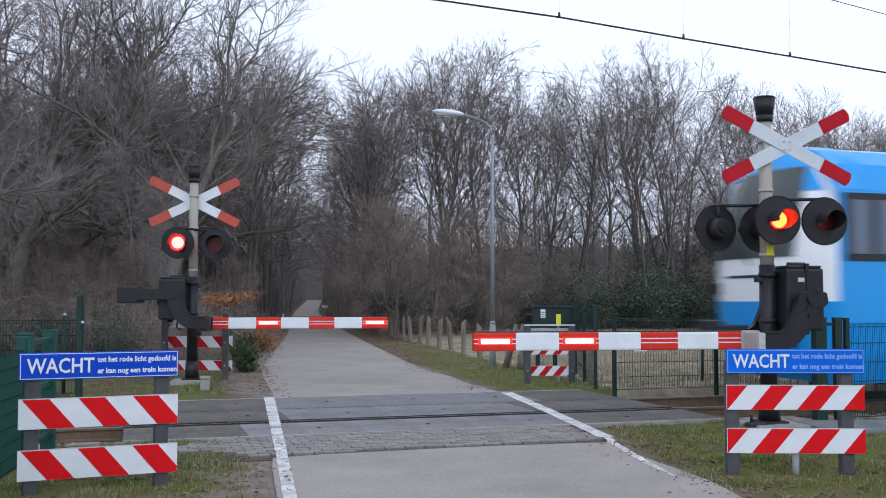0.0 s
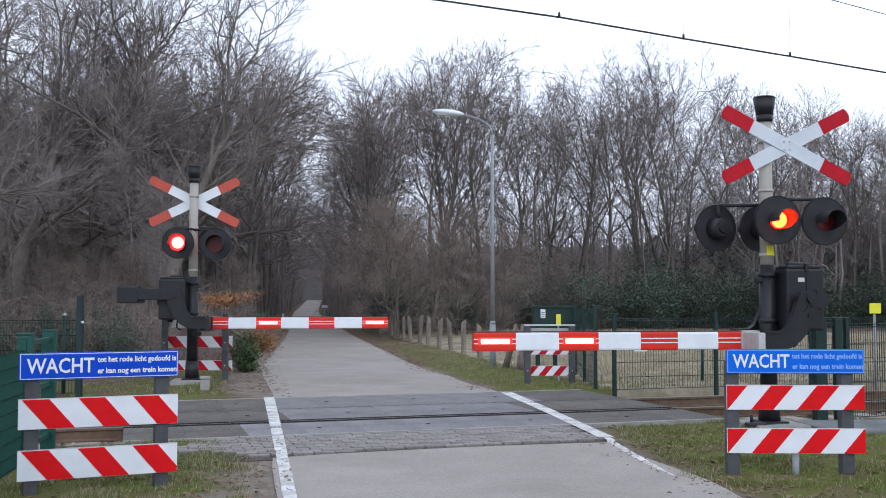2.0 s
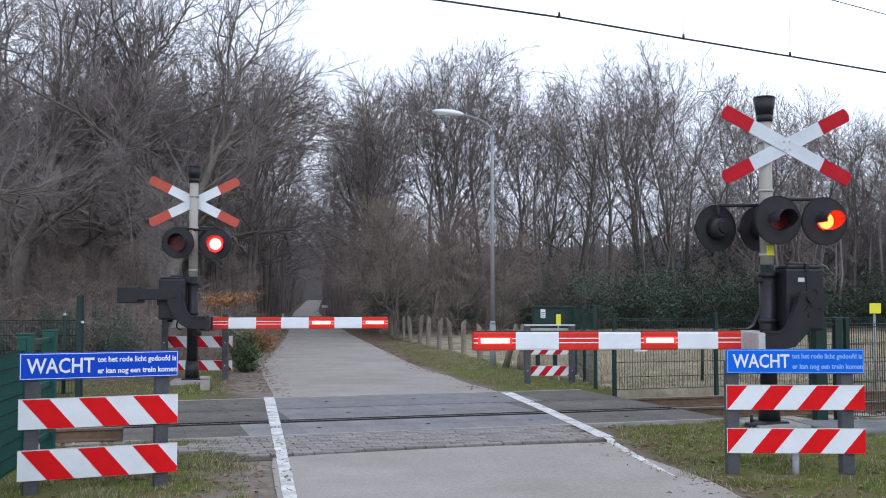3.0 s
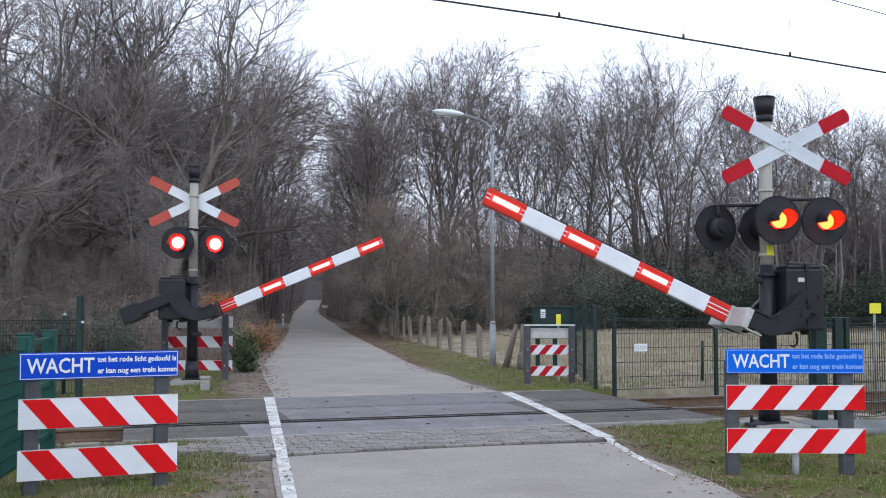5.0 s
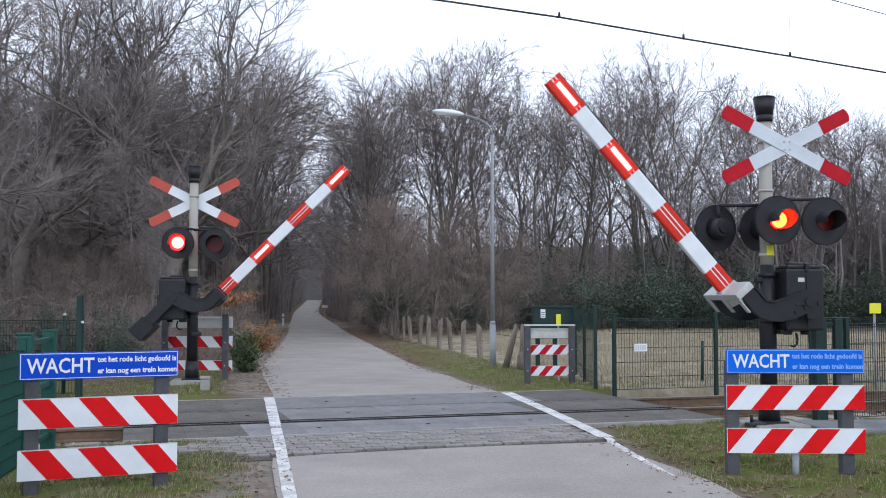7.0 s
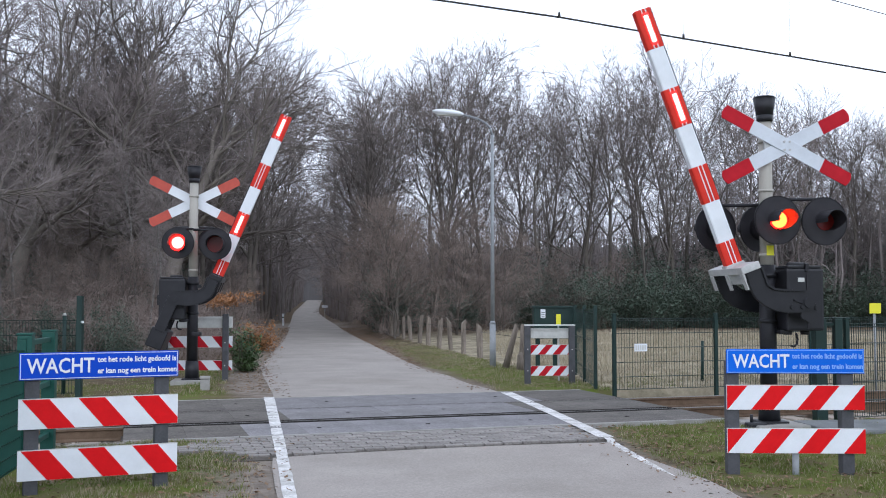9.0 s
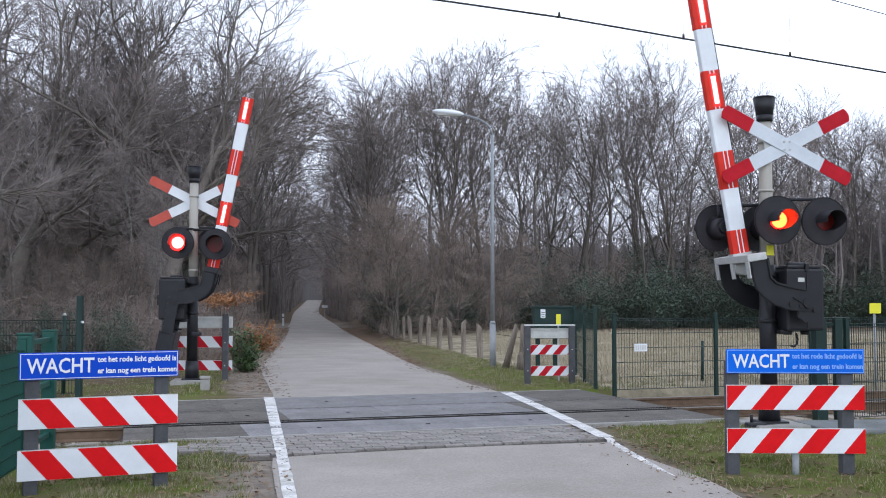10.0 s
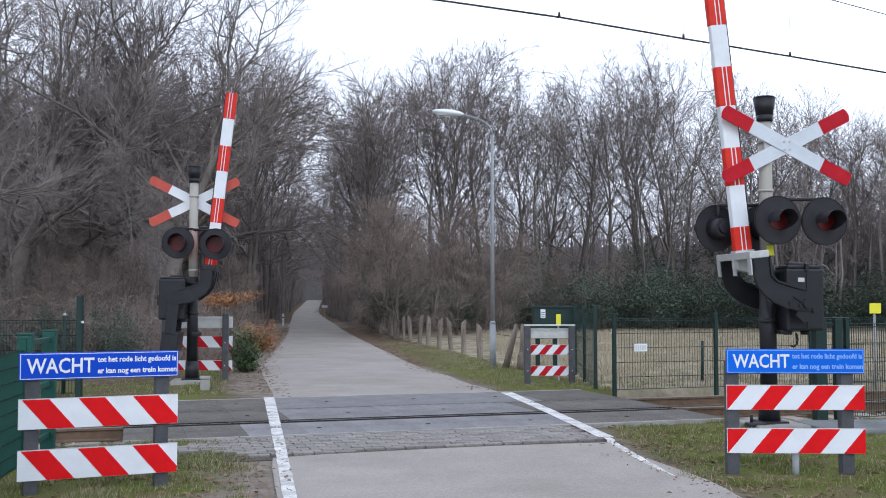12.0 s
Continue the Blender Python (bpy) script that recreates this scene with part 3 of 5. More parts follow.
def boom_beam(parent, face, phases, red, pivot, clamp):
    """The striped beam with its fork and counterweight, about a pivot at its own origin; the beam lies along -x, lowered."""
    beam = part("boom", bx(-3.85, -0.62, -0.05, 0.05, -0.612, -0.405, 0.02), WHITE, parent, "red and white striped barrier boom", pose(0.26, 0, pivot))
    for a, b in ((-3.875, -3.37), (-2.87, -2.38), (-1.88, -1.41), (-0.92, -0.60)):
        part("red_band", bx(a, b, -0.054, 0.054, -0.616, -0.401, 0.02), red, beam)
        for z in (-0.528, -0.478):
            part("trim_line", bx(a + 0.004, b - 0.004, face * 0.0545 - 0.002, face * 0.0545 + 0.002, z - 0.006, z + 0.006), WHITE, beam)
    part("top_rail", bx(-3.87, -0.6, -0.03, 0.03, -0.401, -0.389, 0.004), BLACK, beam)
    for (x, phase) in ((-3.62, 2), (-2.62, phases[0]), (-1.64, phases[1])):
        bm = bmesh.new()
        box(bm, -0.20, 0.20, -0.008, 0.008, -0.042, 0.042, 0.006)
        k = len(bm.faces)
        box(bm, -0.172, 0.172, -0.012, 0.012, -0.032, 0.032, 0.011)
        for f in list(bm.faces)[k:]:
            f.material_index = 1
        # At rest the glowing plate is hidden inside the beam.
        rest, on = pose(x, 0, -0.503), pose(x, face * 0.056, -0.503)
        lamp = part("boom_light", bm, [GLOW_RIM, GLOW_BOOM], beam, "small glowing red boom light", rest)
        LIT.append((lamp, rest, on, phase))
    part("clamp", prism([(-0.63, -0.63), (-0.63, -0.39), (-0.40, -0.39), (-0.36, -0.5), (-0.40, -0.63)], -0.075, 0.075, 0.006), clamp, beam, "bolted boom clamp")
    part("clamp_bar", bx(-0.605, -0.52, -0.475, 0.475, -0.645, -0.405, 0.01), clamp, beam)
    for y in (-0.475, -0.05, 0.395):
        part("clamp_leg", bx(-0.521, -0.33, y, y + 0.08, -0.648, -0.63, 0.004), clamp, beam)
    shape = [(-0.53, -0.60), (-0.31, -0.605), (-0.20, -0.585), (-0.08, -0.51), (0.02, -0.40), (0.10, -0.256), (0.145, -0.10), (0.165, 0.03), (0.14, 0.085), (-0.07, 0.07), (-0.10, 0.01), (-0.17, -0.18), (-0.24, -0.33), (-0.31, -0.385), (-0.53, -0.385)]
    for y in (-0.46, 0.42):
        part("fork_arm", prism(shape, y, y + 0.045, 0.008), BLACK, beam, "heavy black steel fork arm")
        part("arm_flange", prism([(-0.10, 0.01), (-0.17, -0.18), (-0.24, -0.33), (-0.31, -0.385), (-0.53, -0.385), (-0.53, -0.41), (-0.30, -0.41), (-0.22, -0.345), (-0.15, -0.19), (-0.08, 0.01)], y - 0.022, y + 0.067, 0.003), BLACK, beam)
        part("arm_web", prism([(-0.04, -0.16), (-0.02, -0.16), (0.09, -0.02), (0.075, -0.01)], y - 0.018, y, 0.002), BLACK, beam)
        part("pivot_pin", tb((0.06, y - 0.03, 0.0), (0.06, y + 0.075, 0.0), 0.06, sides=20), BLACK, beam)
    for z, x in ((0.08, 0.15), (-0.08, 0.08), (-0.2, 0.04)):
        part("bolt", tb((x, -0.475, z), (x, -0.455, z), 0.03, sides=10), BLACK, beam)
    return beam


def crossing_signal(m, label, lamps, face, phases, red, xred, weight, cx, cz):
    t = thing("crossing_signal", label, "crossing signal", "barrier signals of the crossing", m=m)
    part("footing", bx(-0.3, 0.35, -0.35, 0.35, -0.15, 0.06, 0.02), CONCRETE, t, "concrete footing")
    part("base_plate", bx(-0.17, 0.17, -0.17, 0.17, 0.06, 0.085, 0.006), BLACK, t)
    part("foot_sleeve", tb((0, 0, 0.085), (0, 0, 0.40), 0.13, 0.115, 20), BLACK, t)
    part("lower_mast", tb((0, 0, 0.40), (0, 0, 1.95), 0.10, 0.095, 24), BLACK, t, "black lower mast sleeve")
    part("mast", tb((0, 0, 1.95), (0, 0, 3.70), 0.082, 0.078, 24), MAST, t, "grey painted mast")
    for z in (2.05, 2.83, 3.42):
        part("mast_band", tb((0, 0, z), (0, 0, z + 0.035), 0.09, sides=24), MAST, t)
    # bell
    bell = part("bell", tb((0, 0, 3.77), (0, 0, 3.98), 0.10, 0.133, 20), BLACK, t, "black tapered warning bell")
    part("bell_neck", tb((0, 0, 3.69), (0, 0, 3.77), 0.095, 0.10, 20), BLACK, bell)
    part("bell_rim", tb((0, 0, 3.98), (0, 0, 4.0), 0.136, 0.12, 20), BLACK, bell)
    # crossbuck, on two short brackets
    for k, a in enumerate((27, -27)):
        cross_arm("cross_arm", t, a, -0.125 - 0.014 * (1 - k), xred, "red-tipped white diagonal cross arm", cx, cz)
    part("cross_bracket", bx(min(0, cx) - 0.06, max(0, cx) + 0.06, -0.11, -0.07, cz - 0.06, cz + 0.06, 0.005), GALV, t)
    for x in (-0.035, 0.035):
        for z in (cz - 0.05, cz + 0.05):
            part("cross_bolt", tb((cx + x, -0.15, z), (cx + x, -0.135, z), 0.014, sides=8), GALV, t)
    for x, y, z, facing, phase, core in lamps:
        signal_lamp(t, x, y, z, facing, phase, core)
        part("lamp_arm", tb((0, y * 0.25, z + 0.27), (x, y + (0.1 if facing < 0 else -0.1), z + 0.27), 0.022, sides=10), BLACK, t)
        part("lamp_hanger", tb((x, y + (0.1 if facing < 0 else -0.1), z + 0.28), (x, y + (0.1 if facing < 0 else -0.1), z + 0.08), 0.02, sides=8), BLACK, t)
    part("label_plate", bx(-0.045, 0.045, -0.10, -0.088, 2.06, 2.18, 0.003), YELLOW, t, "small yellow label plate")
    # drive box beside the mast
    boxp = part("drive_box", bx(0.11, 0.58, -0.28, 0.28, 1.16, 1.90, 0.03), BLACK, t, "black barrier drive box")
    part("box_lid", bx(0.13, 0.56, -0.26, 0.26, 1.90, 1.935, 0.012), BLACK, boxp)
    part("lid_hinge", tb((0.2, -0.12, 1.95), (0.42, -0.12, 1.95), 0.028, sides=10), BLACK, boxp)
    part("lid_latch", bx(0.34, 0.39, -0.30, -0.26, 1.86, 1.96, 0.012), BLACK, boxp)
    part("box_seam", bx(0.355, 0.375, -0.292, -0.281, 1.18, 1.88, 0.002), DISC, boxp)
    part("type_plate", bx(0.25, 0.33, -0.287, -0.281, 1.74, 1.79), SIGNGREY, boxp, "small pale type plate")
    part("box_handle", bx(0.58, 0.64, -0.08, 0.02, 1.42, 1.62, 0.02), BLACK, boxp)
    for x in (0.2, 0.42):
        part("box_foot", tb((x, -0.1, 1.11), (x, -0.1, 1.16), 0.05, 0.06, 12), BLACK, boxp)
    part("box_bracket", bx(0.06, 0.2, -0.2, 0.2, 1.12, 1.17, 0.01), BLACK, t)
    bm = bmesh.new()
    hook = [(0.28, 1.13), (0.30, 1.06), (0.29, 1.0), (0.25, 0.97), (0.21, 0.98)]
    for a, b in zip(hook, hook[1:]):
        tube(bm, (a[0], -0.15, a[1]), (b[0], -0.15, b[1]), 0.014, sides=8)
    part("cable_loop", bm, BLACK, t, "short black cable loop")
    part("mast_bracket", bx(-0.16, 0.0, -0.14, 0.1, 0.86, 0.93, 0.01), BLACK, t)
    part("mast_lug", bx(-0.15, -0.05, -0.05, 0.05, 1.74, 1.80, 0.01), BLACK, t)
    for z in (1.25, 1.8):
        part("mast_clamp", tb((0, 0, z), (0, 0, z + 0.05), 0.110, sides=20), BLACK, t)
    boom = boom_beam(t, face, phases, red, 1.60 if weight else 1.55, BLACK if weight else GALV)
    if weight:
        part("counterweight", bx(0.66, 1.02, -0.43, 0.43, -0.14, 0.16, 0.02), BLACK, boom, "black counterweight block")
        for y in (-0.44, 0.41):
            part("weight_arm", bx(0.05, 0.70, y, y + 0.03, -0.08, 0.12, 0.01), BLACK, boom)
    else:
        for y in (-0.44, 0.41):
            part("tail_plate", prism([(0.1, -0.1), (0.1, 0.1), (0.27, 0.06), (0.29, -0.06), (0.2, -0.14)], y, y + 0.03, 0.006), BLACK, boom)
    BOOMS.append(boom)
    return t


NEAR_SIGNAL = pose(3.92, 12.3, 0, 0, 0, ROAD_TURN)
FAR_SIGNAL = pose(-4.62, 18.8, 0.02, 0, 0, ROAD_TURN + 180)
crossing_signal(NEAR_SIGNAL, "grey and black crossing signal mast with striped barrier boom",
                [(0.0, -0.30, 2.47, -1, 0, GLOW_AMBER), (0.605, -0.28, 2.465, -1, 1, GLOW_AMBER), (-0.52, 0.30, 2.41, 1, None, None), (0.06, 0.32, 2.41, 1, None, None)],
                -1, (0, 1), REDBOOM, REDX, False, 0.215, 3.385)
crossing_signal(FAR_SIGNAL, "opposite crossing signal mast with lit lamps and counterweighted boom",
                [(0.25, 0.28, 2.56, 1, 0, GLOW_CORE), (-0.42, 0.28, 2.54, 1, 1, GLOW_CORE), (0.3, -0.28, 2.6, -1, None, None), (-0.35, -0.28, 2.6, -1, None, None)],
                1, (1, 0), REDBOOM, REDFADE, True, 0.0, 3.35)


# ---- striped warning barriers ----
def stripes(parent, x0, x1, z0, z1, y, lean, n, red, thick=0.02, shift=0.475):
    """A board with slanted red bands, each a plate a little proud of it."""
    board = part("board", bx(x0, x1, y, y + thick, z0, z1, 0.003), WHITE, parent, "white board with slanted red bands")
    h = z1 - z0
    w = (x1 - x0) / n
    sl = lean * h * 0.83
    for k in range(-2, 8):
        a = x0 + (k - shift) * w
        pts = [(a, z0 + 0.002), (a + w * 0.485, z0 + 0.002), (a + w * 0.485 + sl, z1 - 0.002), (a + sl, z1 - 0.002)]
        poly = clip_x(pts, x0 + 0.002, x1 - 0.002)
        if len(poly) > 2:
            part("red_band", prism(poly, y - 0.003, y + 0.004), red, board)
    part("top_edge", bx(x0 - 0.002, x1 + 0.002, y - 0.001, y + thick + 0.001, z1, z1 + 0.004), SIGNGREY, board)
    return board


def clip_x(pts, lo, hi):
    for lim, keep in ((lo, 1), (hi, -1)):
        out = []
        for (ax, az), (bx_, bz) in zip(pts, pts[1:] + pts[:1]):
            ia, ib = (ax - lim) * keep >= 0, (bx_ - lim) * keep >= 0
            if ia:
                out.append((ax, az))
            if ia != ib:
                f = (lim - ax) / (bx_ - ax)
                out.append((lim, az + f * (bz - az)))
        pts = out
        if len(pts) < 3:
            return []
    return pts


def barrier(m, label, width, posts, post_top, sign, rows, lean, n, red, front, sign_mat=None):
    t = thing("warning_barrier", label, "road barrier", "striped barriers at the crossing", m=m)
    for x, y0, y1 in posts:
        p = part("post", bx(x - 0.055, x + 0.055, y0, y1, -0.12, post_top, 0.012), POSTGREY, t)
        for z in [r[0] + 0.1 for r in rows]:
            part("bolt", tb((x, y0 - 0.006, z), (x, y0, z), 0.012, sides=8), GALV, p)
    for z0, z1 in rows:
        stripes(t, 0, width, z0, z1, 0.0 if front else 0.0, lean, n, red)
    z0, z1 = sign
    if front:
        b = part("sign_board", bx(0, width, -0.004, 0.016, z0, z1, 0.006), [sign_mat], t, "blue warning sign with white lettering")
        for a in ((0.008, width - 0.008, z1 - 0.013, z1 - 0.008), (0.008, width - 0.008, z0 + 0.008, z0 + 0.013), (0.008, 0.013, z0 + 0.013, z1 - 0.013), (width - 0.013, width - 0.008, z0 + 0.013, z1 - 0.013)):
            part("white_border", bx(a[0], a[1], -0.0065, -0.003, a[2], a[3]), WHITE if sign_mat is BLUE else TEXT_PALE, b)
        h = z1 - z0
        words("lettering", "WACHT", h * 0.83, WHITE, b, Matrix.Translation((0.058, -0.006, z0 + h * 0.25)) @ Matrix.Rotation(math.pi / 2, 4, "X") @ Matrix.Diagonal((0.735 * width / 1.2, 0.93, 1, 1)), 0.0015).data.offset = 0.003
        small = WHITE if sign_mat is BLUE else TEXT_PALE
        for line, zz in (("tot het rode licht gedoofd is", 0.62), ("er kan nog een trein komen", 0.20)):
            sc = width * (0.0412 if zz > 0.5 else 0.043)
            words("lettering", line, h * 0.30, small, b, Matrix.Translation((width * 0.478, -0.006, z0 + h * zz)) @ Matrix.Rotation(math.pi / 2, 4, "X") @ Matrix.Diagonal((width * (0.685 if zz > 0.5 else 0.70), 0.95, 1, 1)), 0.001).data.offset = 0.0018
    else:
        part("sign_back", bx(0, width, 0.0, 0.02, z0, z1, 0.006), SIGNGREY, t, "bare grey back of the sign")
        part("sign_rail", bx(0.02, width - 0.02, -0.012, 0.0, z1 - 0.05, z1 - 0.02, 0.003), SIGNGREY, t)
    return t


# near, beside the road, facing the camera; far ones seen from behind
yaw = math.degrees(math.atan2(0.5, 1.12))
barrier(pose(-3.32, 8.0, 0, 0, 0, yaw), "grey-posted barrier with deep blue wait sign beside the green fence", 1.225,
        [(0.10, 0.018, 0.13), (1.10, 0.018, 0.13)], 0.98, (0.885, 1.10), [(0.50, 0.735), (0.10, 0.335)], -1, 2.92, RED, True, BLUE)
barrier(pose(2.51, 9.05, 0, 0, 0, -2), "grey-posted barrier with faded blue wait sign beside the signal", 1.205,
        [(0.06, 0.018, 0.13), (1.06, -0.16, -0.05)][:1] + [(1.06, 0.018, 0.13)], 0.98, (0.87, 1.085), [(0.55, 0.765), (0.17, 0.385)], 1, 3, RED, True, BLUE_OLD)
barrier(pose(-5.45, 19.75, 0, 0, 0, 3), "weathered barrier seen from behind beside the road", 1.36,
        [(0.08, -0.14, -0.01), (1.24, -0.14, -0.01)], 1.27, (1.0, 1.22), [(0.62, 0.84), (0.18, 0.37)], -1, 3, REDX, False)
barrier(pose(1.62, 18.9, 0, 0, 0, 0), "weathered barrier seen from behind beside the field fence", 0.80,
        [(-0.06, -0.10, 0.03), (0.76, -0.10, 0.03)], 1.06, (0.83, 1.02), [(0.53, 0.71), (0.14, 0.32)], 1, 3, REDX, False)
part("cap_rail", bx(1.50, 2.44, 18.80, 18.96, 1.062, 1.085, 0.006), SIGNGREY, bpy.data.objects["warning_barrier.003"], "pale cap rail", pose(-1.62, -18.9, 0))


# ---- street lamp ----
def street_lamp():
    t = thing("street_lamp", "galvanised grey street lamp with curved arm and white luminaire", "street lamp", m=pose(1.15, 23.62, 0))
    part("base_sleeve", tb((0, 0, -0.1), (0, 0, 1.0), 0.072, 0.07, 20), LAMPGREY, t)
    part("collar", tb((0, 0, 1.0), (0, 0, 1.06), 0.078, 0.05, 20), LAMPGREY, t)
    part("pole", tb((0, 0, 1.06), (0, 0, 5.4), 0.047, 0.038, 18), LAMPGREY, t)
    bm = bmesh.new()
    pts = [(0, 5.4), (-0.04, 5.56), (-0.14, 5.68), (-0.32, 5.78), (-0.55, 5.85), (-0.72, 5.88)]
    for a, b in zip(pts, pts[1:]):
        tube(bm, (a[0], 0, a[1]), (b[0], 0, b[1]), 0.028, sides=12)
    part("arm", bm, LAMPGREY, t)
    bm = bmesh.new()
    bmesh.ops.create_uvsphere(bm, u_segments=24, v_segments=12, radius=1, matrix=pose(-1.03, 0, 5.93, 0, 6, 0) @ Matrix.Diagonal((0.38, 0.13, 0.075, 1)))
    for f in bm.faces:
        f.smooth = True
    head = part("luminaire", bm, WHITE, t, "pale flattened lamp head")
    part("lamp_glass", bx(-1.30, -0.82, -0.09, 0.09, 5.865, 5.885, 0.008), SIGNGREY, head, m=pose(0, 0, 0))


street_lamp()


# ---- fences ----
def mesh_fence(name, a, b, height, label, material, post_h, gap=2.5, wires=0.05, bars=(0.05, 0.45, 0.85, 1.0), posts=True, dense=True, r=0.0038):
    """Green-coated wire mesh between square posts, from a to b on the ground."""
    a, b = Vector((*a, 0)), Vector((*b, 0))
    d = b - a
    ang = math.degrees(math.atan2(d.y, d.x))
    t = thing(name, label, "fence", m=pose(a.x, a.y, 0, 0, 0, ang))
    n = max(1, round(d.length / gap))
    w = d.length / n
    if posts:
        for k in range(n + 1):
            p = part("post", bx(w * k - 0.03, w * k + 0.03, -0.03, 0.03, -0.15, post_h, 0.006), material, t)
            part("post_cap", bx(w * k - 0.034, w * k + 0.034, -0.034, 0.034, post_h, post_h + 0.02, 0.004), material, p)
    for k in range(n):
        verts, faces = [], []

        def stick(p, q, rr):
            i = len(verts)
            ax = Vector(q) - Vector(p)
            u = ax.orthogonal().normalized() * rr
            v = ax.normalized().cross(u)
            for base in (Vector(p), Vector(q)):
                for k3 in range(3):
                    verts.append(base + u * math.cos(k3 * 2.094) + v * math.sin(k3 * 2.094))
            for k3 in range(3):
                faces.append((i + k3, i + (k3 + 1) % 3, i + 3 + (k3 + 1) % 3, i + 3 + k3))
        x = w * k + 0.04
        while x < w * (k + 1) - 0.02:
            stick((x, 0, 0.03), (x, 0, height), r)
            x += wires
        for f in bars:
            stick((w * k, 0.006, height * f), (w * (k + 1), 0.006, height * f), r * 1.7)
            stick((w * k, -0.006, height * f), (w * (k + 1), -0.006, height * f), r * 1.7)
        me = bpy.data.meshes.new("mesh_panel")
        me.from_pydata([tuple(v) for v in verts], [], faces)
        me.materials.append(material)
        ob = new("mesh_panel", me)
        ob.parent = t
    return t


HI = (0.03, 0.2, 0.4, 0.6, 0.8, 0.97, 1.0)
mesh_fence("mesh_fence", tp(7.76, 15.55).xy, tp(41, 15.9).xy, 1.22, "dark green wire mesh fence along the field", DARKGREEN, 1.29, 1.955, bars=HI)
mesh_fence("mesh_fence", (2.62, 17.55), (2.75, 21.2), 1.36, "dark green mesh fence turning to the cabinet", DARKGREEN, 1.42, 1.8, wires=0.1, bars=HI)
mesh_fence("mesh_fence", (5.16, 13.05), (5.16 + TU.x * 24, 13.05 + TU.y * 24), 1.22, "dark green wire mesh fence beside the track", DARKGREEN, 1.28, 2.4, wires=0.036, bars=HI)
mesh_fence("mesh_fence", (-5.85, 16.5), (-5.85 - TU.x * 16, 16.5 - TU.y * 16 + 4.0), 1.2, "dark green wire mesh fence by the wood", DARKGREEN, 1.25, 2.4, bars=HI)
mesh_fence("mesh_fence", (-3.80, 9.25), (-3.1, 4.9), 1.06, "bright green dense mesh fence beside the barrier", GREEN, 1.16, 2.2, wires=0.016, bars=(0.05, 0.16, 0.28, 0.4, 0.52, 0.64, 0.76, 0.88, 1.0), r=0.004)


def fence_gate():
    t = thing("fence_gate", "heavy green tubular gate posts joined by rails", "gate", m=pose(-3.80, 9.3, 0, 0, 0, 100))
    for x in (0.0, 1.05):
        p = part("gate_post", bx(x - 0.065, x + 0.065, -0.065, 0.065, -0.15, 1.2, 0.012), GREEN, t)
        part("post_cap", bx(x - 0.07, x + 0.07, -0.07, 0.07, 1.2, 1.22, 0.006), GREEN, p)
    for z in (0.15, 0.66, 1.1):
        part("gate_rail", bx(0.066, 0.984, -0.025, 0.025, z, z + 0.05, 0.006), GREEN, t)
    t2 = thing("gate_post_pair", "two thick green posts beside the signal", "gate", m=pose(4.79, 13.0, 0, 0, 0, 3))
    for x, w in ((0.0, 0.075), (0.24, 0.05)):
        p = part("gate_post", bx(x - w, x + w, -w, w, -0.15, 1.29, 0.012), DARKGREEN, t2)
        part("post_cap", bx(x - w - 0.004, x + w + 0.004, -w - 0.004, w + 0.004, 1.29, 1.305, 0.004), DARKGREEN, p)
    for z in (0.2, 1.2):
        part("gate_rail", bx(0.076, 0.189, -0.02, 0.02, z, z + 0.04, 0.004), DARKGREEN, t2)
    t3 = thing("fence_post", "tall thin dark green fence post", "post", m=pose(-5.85, 16.42, 0))
    part("post", bx(-0.045, 0.045, -0.045, 0.045, -0.1, 1.6, 0.008), DARKGREEN, t3)
    t4 = thing("fence_post", "thin dark fence post with a pale cap", "post", m=pose(-6.2, 16.7, 0))
    part("post", tb((0, 0, -0.1), (0, 0, 1.28), 0.032, sides=10), DARKGREEN, t4)
    part("post_cap", tb((0, 0, 1.28), (0, 0, 1.32), 0.036, 0.02, 10), SIGNGREY, t4)
    t5 = thing("concrete_block", "small pale concrete block beside the signal footing", "block", m=pose(-4.12, 17.7, 0, 0, 0, 12))
    part("block", bx(-0.08, 0.08, -0.07, 0.07, -0.08, 0.17, 0.02), CONCRETE, t5)
    part("block_cap", bx(-0.09, 0.09, -0.08, 0.08, 0.17, 0.22, 0.015), CONCRETE, t5)
    part("insulator", tb((0.05, -0.05, 1.18), (0.08, -0.08, 1.18), 0.02, sides=8), WHITE, t3, "small white knob")


fence_gate()


